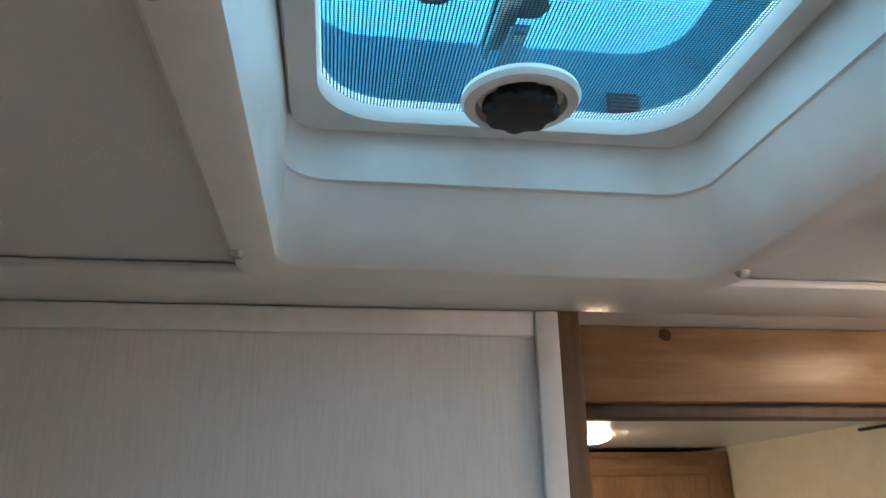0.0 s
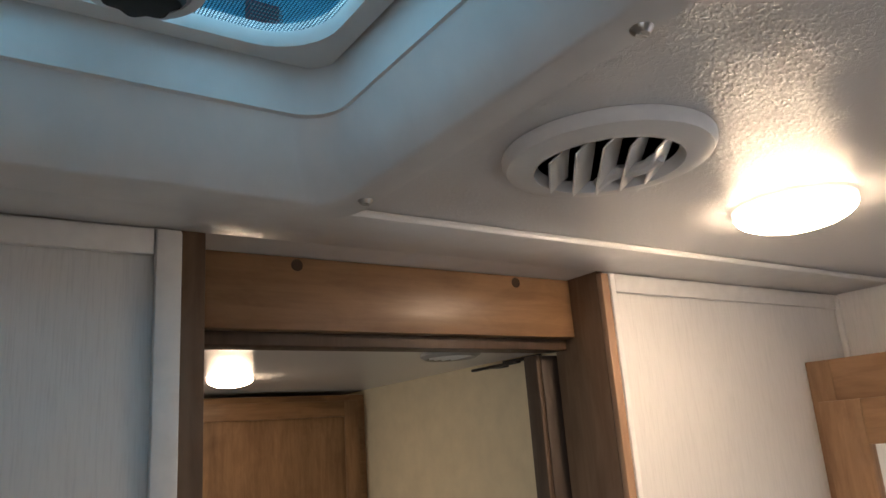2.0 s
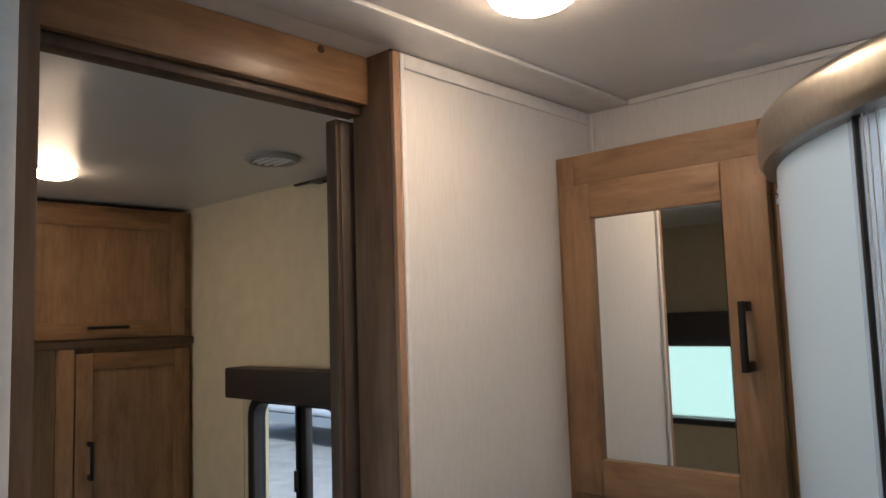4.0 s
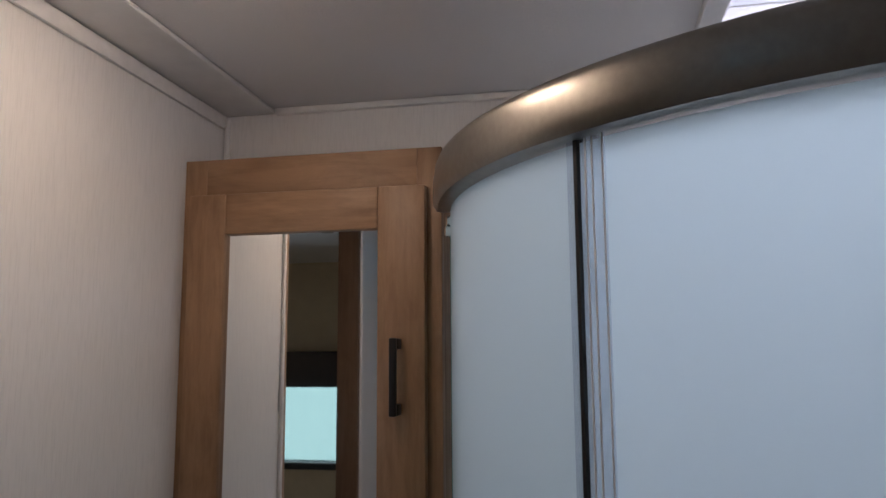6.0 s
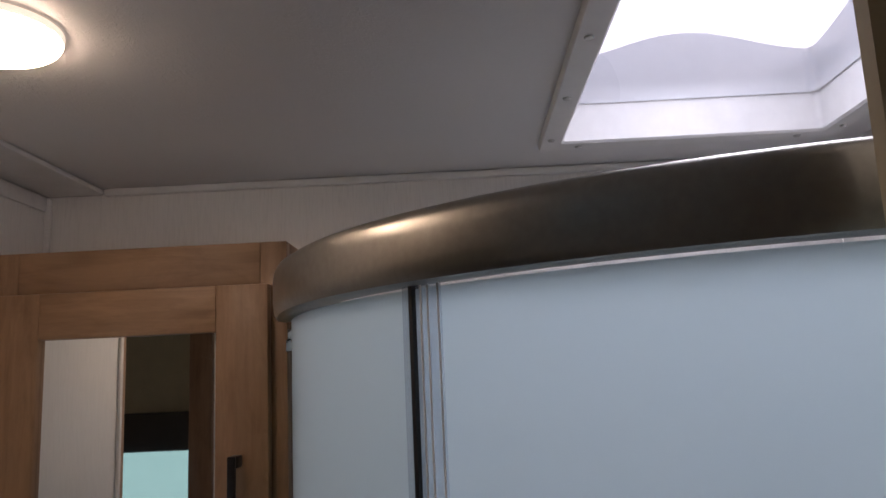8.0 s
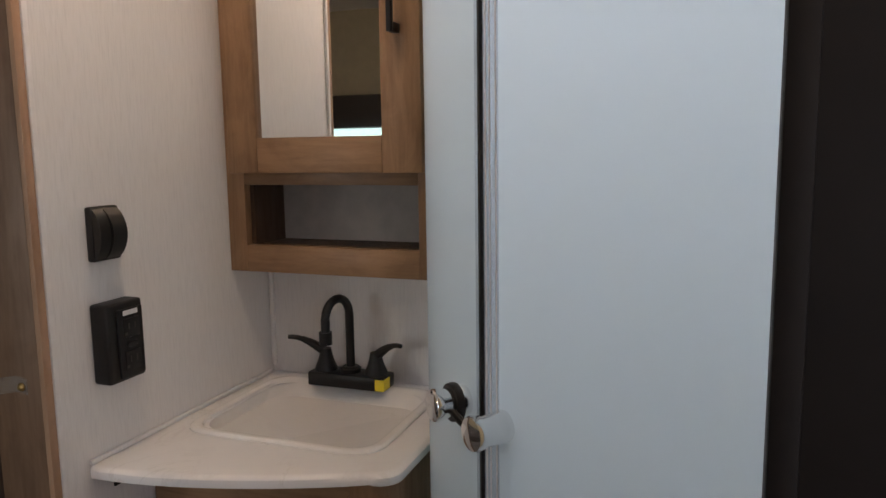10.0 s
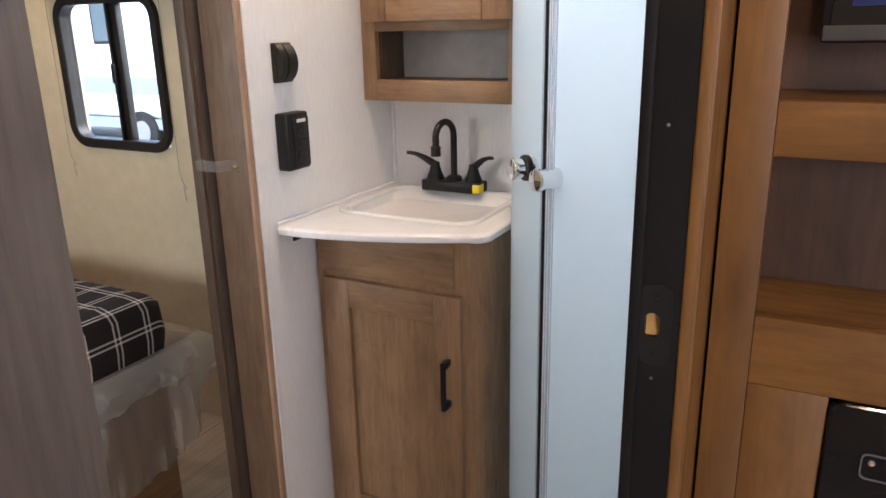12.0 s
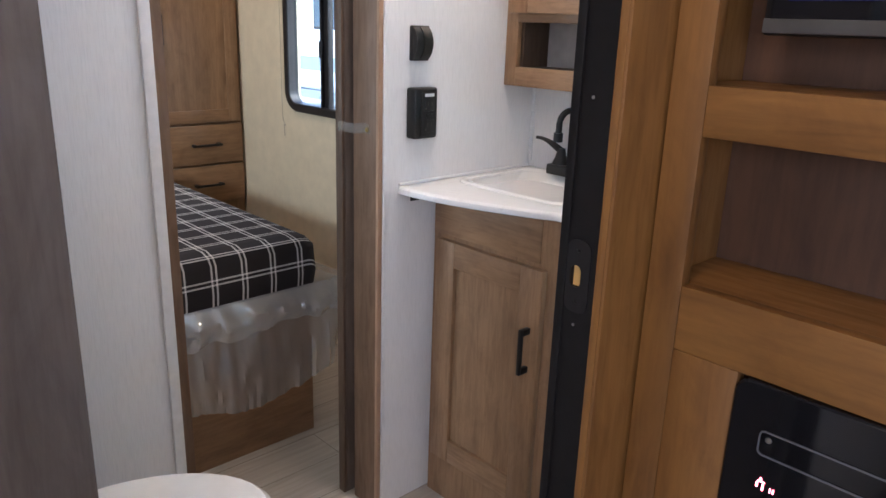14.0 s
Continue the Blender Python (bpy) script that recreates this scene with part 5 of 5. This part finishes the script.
# ---- bedroom ----
def bed():
    b = thing("bed_base", (-1.2, 1.0, 0), "brown wood-grain bed base box", "bed base")
    part("front_panel", one(-2.15, -0.428, 0.451, 0.467, 0.0, 0.440, 0.001), WOOD_X, b)
    part("side_panel", one(-0.444, -0.428, 0.4675, 1.59, 0.0, 0.440, 0.001), WOOD_Y, b)
    part("top_board", one(-2.15, -0.4285, 0.4515, 1.59, 0.4405, 0.455), WOOD_X, b)
    bm = nbm()
    r = 0.05
    loops = []
    for q, z in ((-0.012, 0.4555), (0.0, 0.462), (0.006, 0.53), (0.002, 0.605), (-0.012, 0.624), (-0.05, 0.632)):
        loops.append([(x + 0.004 * noise.noise((x * 6, y * 6, z * 6)), y + 0.004 * noise.noise((y * 6, x * 6, z * 9)), z + 0.009 * noise.noise((x * 5, y * 5, 3.0))) for x, y in rounded_rect(-2.16 - q, -0.405 + q, 0.442 - q, 1.59 + q, r, 8)])
    loft(bm, loops, True, True)
    whole("mattress", bm, PLAID, "mattress covered in dark plaid fabric with pale stripes", "mattress")
    # loose plastic film hanging round the foot end
    bm = nbm()
    xs = [(-2.13 + 1.74 * i / 150) for i in range(151)]
    line = [(x, 0.436) for x in xs] + [(-0.382 + 0.010 * math.sin(i * 0.9), 0.46 + 0.05 * i) for i in range(12)]
    rows = []
    for k in range(13):
        t = k / 12
        row = []
        for i, (x, y) in enumerate(line):
            hang = 0.285 + 0.09 * noise.noise((i * 0.035, 2.0, 0.0)) + 0.012 * noise.noise((i * 0.16, 7.0, 0))
            w = 0.018 * t ** 0.7
            fold = w * noise.noise((i * 0.22, t * 1.6, 1.0)) + 0.6 * w * noise.noise((i * 0.55, t * 3, 5.0)) + 0.009 * noise.noise((i * 0.9, t * 9, 9.0)) * t
            lean = -0.02 - 0.035 * math.sin(t * 2.2)
            if i < len(xs):
                row.append((x + 0.4 * fold, y + lean + fold, 0.500 - hang * t))
            else:
                bag = 0.095 * math.sin(math.pi * min(1.0, t * 1.25 + 0.12)) * max(0.0, 1 - (i - len(xs)) / 9)
                row.append((x - lean - fold + bag, y - 0.03 * (1 - t), 0.500 - hang * t))
        rows.append(row)
    vs = [[bm.verts.new(p) for p in row] for row in rows]
    for a, c in zip(vs, vs[1:]):
        for i in range(len(a) - 1):
            bm.faces.new((a[i], a[i + 1], c[i + 1], c[i]))
    film = thing("plastic_film", (-1.2, 0.44, 0.26), "crinkled clear plastic film hanging from the mattress", "plastic film")
    part("skirt", bm, FILM, film)
    bm = nbm()
    rows = []
    for k in range(9):
        t = k / 8
        row = []
        for i, (x, y) in enumerate(line[:151]):
            hang = 0.090 + 0.045 * noise.noise((i * 0.07, 4.0, 0.0)) + 0.025 * noise.noise((i * 0.21, 8.0, 0))
            w = 0.019 * math.sin(math.pi * (0.15 + 0.8 * t))
            fold = w * noise.noise((i * 0.33, t * 2.2, 11.0)) + 0.6 * w * noise.noise((i * 0.8, t * 4, 15.0))
            row.append((x + 0.5 * fold, y - 0.045 - 0.030 * math.sin(t * 2.6) + fold, 0.505 - hang * t))
        rows.append(row)
    vs = [[bm.verts.new(p) for p in row] for row in rows]
    for a, c in zip(vs, vs[1:]):
        for i in range(len(a) - 1):
            bm.faces.new((a[i], a[i + 1], c[i + 1], c[i]))
    part("bunched_edge", bm, FILM, film)
    return b


bed()


def bed_cupboard():
    """Tall cupboard block beside the bed with an overhead door and drawers."""
    y = 1.595
    c = thing("wardrobe", (-0.2, 1.8, 0), "brown maple wardrobe with overhead doors and drawers", "wardrobe")
    part("body", one(-0.44, -0.004, y + 0.02, y + 0.50, 0.0, 1.515), WOOD_V, c)
    part("upper_body", one(-1.25, -0.004, y + 0.02, y + 0.50, 1.53, 1.965), WOOD_X, c)
    part("upper_body", one(-2.3, -1.2505, y + 0.02, y + 0.50, 1.53, 1.965), WOOD_X, c)
    part("light_rail", one(-1.25, -0.004, y - 0.002, y + 0.0195, 1.516, 1.540, 0.001), WOOD_DARK, c)

    def shaker(x0, x1, z0, z1, s=0.05):
        d = part("door", one(x0, x0 + s, y, y + 0.019, z0, z1, 0.0015), WOOD_V, c)
        part("door_stile", one(x1 - s, x1, y, y + 0.019, z0, z1, 0.0015), WOOD_V, d)
        part("door_rail", one(x0 + s + 0.0003, x1 - s - 0.0003, y, y + 0.019, z0, z0 + s, 0.0015), WOOD_X, d)
        part("door_rail", one(x0 + s + 0.0003, x1 - s - 0.0003, y, y + 0.019, z1 - s, z1, 0.0015), WOOD_X, d)
        part("door_panel", one(x0 + s - 0.003, x1 - s + 0.003, y + 0.008, y + 0.0185, z0 + s - 0.003, z1 - s + 0.003), WOOD_V, d)
        return d

    def bar(d, x0, x1, z, upright=False):
        if upright:
            h = part("handle", one(z - 0.005, z + 0.005, y - 0.030, y - 0.021, x0, x1, 0.002), BLACK_M, d, "black bar pull")
            for q in (x0 + 0.008, x1 - 0.008):
                part("handle_foot", one(z - 0.006, z + 0.006, y - 0.0235, y, q - 0.007, q + 0.007, 0.002), BLACK_M, h)
        else:
            h = part("handle", one(x0, x1, y - 0.030, y - 0.021, z - 0.005, z + 0.005, 0.002), BLACK_M, d, "black bar pull")
            for q in (x0 + 0.008, x1 - 0.008):
                part("handle_foot", one(q - 0.007, q + 0.007, y - 0.0235, y, z - 0.006, z + 0.006, 0.002), BLACK_M, h)

    d = shaker(-0.62, -0.035, 1.545, 1.945)
    bar(d, -0.356, -0.235, 1.578)
    d = shaker(-1.22, -0.632, 1.545, 1.945)
    bar(d, -0.98, -0.865, 1.575)
    d = shaker(-0.385, -0.020, 0.812, 1.50)
    bar(d, 1.12, 1.235, -0.345, True)
    for z0, z1 in ((0.640, 0.800), (0.472, 0.630)):
        d = part("drawer", one(-0.385, -0.012, y, y + 0.0195, z0, z1, 0.0015), WOOD_X, c)
        bar(d, -0.245, -0.120, (z0 + z1) / 2)
    part("stile", one(-0.435, -0.390, y, y + 0.0195, 0.0, 1.515, 0.001), WOOD_V, c)
    return c


bed_cupboard()


def slider_window(name, axis_x, y0, y1, z0, z1, inward, label, bar=-0.03, glass=None):
    """A sliding caravan window with a rounded black frame set in a side wall."""
    w = thing(name, (axis_x, (y0 + y1) / 2, z0), label, "window", kind="structure")
    s = inward
    r = 0.06
    bm = nbm()
    spec = ((0.018, 0.0), (0.018, 0.008), (0.014, 0.014), (-0.010, 0.014), (-0.014, 0.010), (-0.014, -0.03))
    loft(bm, [[(axis_x + s * d, y, z) for y, z in rounded_rect(y0 - g, y1 + g, z0 - g, z1 + g, r + g, 8)] for g, d in spec])
    part("window_frame", bm, BLACK, w, "rounded black window frame")
    ym = (y0 + y1) / 2 + bar
    part("sash_bar", one(axis_x - s * 0.028, axis_x - s * 0.004, ym - 0.013, ym + 0.013, z0 + 0.002, z1 - 0.002, 0.002), BLACK, w)
    part("sash_bar", one(axis_x - s * 0.012, axis_x + s * 0.006, ym + 0.014, ym + 0.024, z0 + 0.002, z1 - 0.002, 0.002), BLACK, w)
    part("latch", one(axis_x + s * 0.0065, axis_x + s * 0.016, ym + 0.006, ym + 0.020, (z0 + z1) / 2 - 0.03, (z0 + z1) / 2 + 0.03, 0.003), BLACK, w)
    for a, b, d in ((y0 + 0.001, ym - 0.0135, 0.024), (ym + 0.0135, y1 - 0.001, 0.018)):
        p = part("pane", one(axis_x - s * (d + 0.003), axis_x - s * d, a, b, z0 + 0.001, z1 - 0.001), glass or CLEAR, w, "glass pane" if glass is None else "smoked glass pane")
        p.visible_shadow = False
    return w


slider_window("window_1", 0.0, BWIN[0], BWIN[1], BWIN[2], BWIN[3], -1, "black-framed sliding window with rounded corners")
slider_window("window_2", X_L, LWIN[0], LWIN[1], LWIN[2], LWIN[3], 1, "black-framed sliding window with rounded corners", 0.25, SMOKED)
slider_window("window_3", X_L, HWIN[0], HWIN[1], HWIN[2], HWIN[3], 1, "unseen black-framed sliding window added in the living area")


def valance(x0, x1, y0, y1, z0, z1):
    v = thing("valance", ((x0 + x1) / 2, (y0 + y1) / 2, z0), "dark brown padded window valance box", "valance", "valances")
    vin = plain("dark_brown_vinyl", (0.030, 0.022, 0.020), 0.5, relief=0.2)
    part("front_board", one(x0, x1, y0, y1, z0, z1, 0.006), vin, v)
    return v


valance(-0.080, -0.0005, 0.72, 1.262, 1.356, 1.446)
valance(X_L + 0.0005, X_L + 0.085, 0.27, 1.43, 1.405, 1.565)


def blind_cords():
    for y, z1 in ((1.265, 0.84), (0.765, 0.80)):
        bm = nbm()
        tube(bm, [(-0.012, y, 1.37), (-0.010, y + 0.002, 1.1), (-0.012, y, z1 + 0.04), (-0.018, y - 0.014, z1 + 0.012), (-0.014, y - 0.026, z1 - 0.012), (-0.012, y - 0.010, z1 - 0.004), (-0.016, y - 0.020, z1 - 0.05)], 0.0012, 6)
        whole("blind_cord", bm, plain("cord", (0.35, 0.30, 0.24), 0.8), "thin tan blind cord hanging beside the window", "cord", "blind cords")


blind_cords()


def wall_register():
    v = thing("bedroom_vent", (-0.245, 0.745, CEIL_Z), "round grey ceiling air vent in the bedroom", "vent")
    z = CEIL_Z - 0.0005
    bm = nbm()
    lathe(bm, [(0.068, z), (0.068, z - 0.006), (0.058, z - 0.012), (0.05, z - 0.010), (0.049, z - 0.002), (0.0, z - 0.002)], (-0.245, 0.745, 0), n=40)
    part("ring", bm, plain("grey_vent", (0.35, 0.34, 0.33), 0.5), v)
    for off in (-0.03, -0.01, 0.01, 0.03):
        h = math.sqrt(0.048 ** 2 - off ** 2)
        part("louvre", one(-0.245 + off - 0.004, -0.245 + off + 0.004, 0.745 - h, 0.745 + h, z - 0.011, z - 0.004, 0.001), TRIM_W, v)
    return v


wall_register()


def tv_bracket():
    v = thing("wall_bracket", (-0.05, 0.75, 1.93), "black metal bracket strip high on the bedroom wall", "bracket")
    part("bar", one(-0.040, -0.028, 0.76, 0.95, 1.960, 1.967, 0.002), BLACK_M, v)
    part("arm", one(-0.028, -0.0005, 0.84, 0.88, 1.960, 1.967, 0.002), BLACK_M, v)
    part("bar", one(-0.022, -0.012, 0.70, 0.84, 1.966, 1.975, 0.002), BLACK_M, v)
    return v


tv_bracket()


# ---- outside ----
whole("ground", one(-600, 600, -600, 600, -0.75, -0.70), plain("wet_gravel_lot", (0.30, 0.30, 0.30), 0.8, var=0.25, scale=3), "pale gravel lot outside the windows", "ground", kind="structure")


def parked_trailer(at, length, flip=1):
    x, y = at
    t = thing("parked_trailer", (x, y, -0.7), "white travel trailer parked on the lot", "trailer", "parked trailers")
    white = plain("white_trailer_skin", (0.80, 0.82, 0.84), 0.3, var=0.03)
    grey = plain("grey_skirt_stripe", (0.30, 0.33, 0.36), 0.5)
    part("body", one(x, x + 2.4, y, y + length, -0.15, 2.55, 0.12, 4), white, t)
    part("stripe", one(x - 0.004, x - 0.0005, y + 0.3, y + length - 0.3, 0.25, 0.52), grey, t)
    part("skirt", one(x + 0.02, x + 2.38, y + 0.1, y + length - 0.1, -0.32, -0.1505), grey, t)
    for k in range(int(length / 1.5)):
        yy = y + 0.6 + 1.5 * k
        w = part("window", one(x - 0.012, x - 0.0005, yy, yy + 0.75, 1.05, 1.75, 0.006), BLACK, t)
        part("pane", one(x - 0.016, x - 0.0125, yy + 0.05, yy + 0.70, 1.10, 1.70), plain("dark_pane", (0.10, 0.13, 0.15), 0.1), w)
    part("hatch", one(x - 0.010, x - 0.0005, y + 1.45, y + 1.95, 0.62, 0.95, 0.004), grey, t)
    for k in (0.42, 0.55):
        bm = nbm()
        cyl(bm, (x - 0.02, y + length * k, -0.36), (x + 0.2, y + length * k, -0.36), 0.34, 28)
        w = part("wheel", bm, BLACK, t)
        bm = nbm()
        cyl(bm, (x - 0.03, y + length * k, -0.36), (x - 0.0205, y + length * k, -0.36), 0.18, 20)
        part("rim", bm, STEEL, w)
    return t


parked_trailer((7.0, 4.2), 9.0)
parked_trailer((-8.4, -2.0), 8.0)
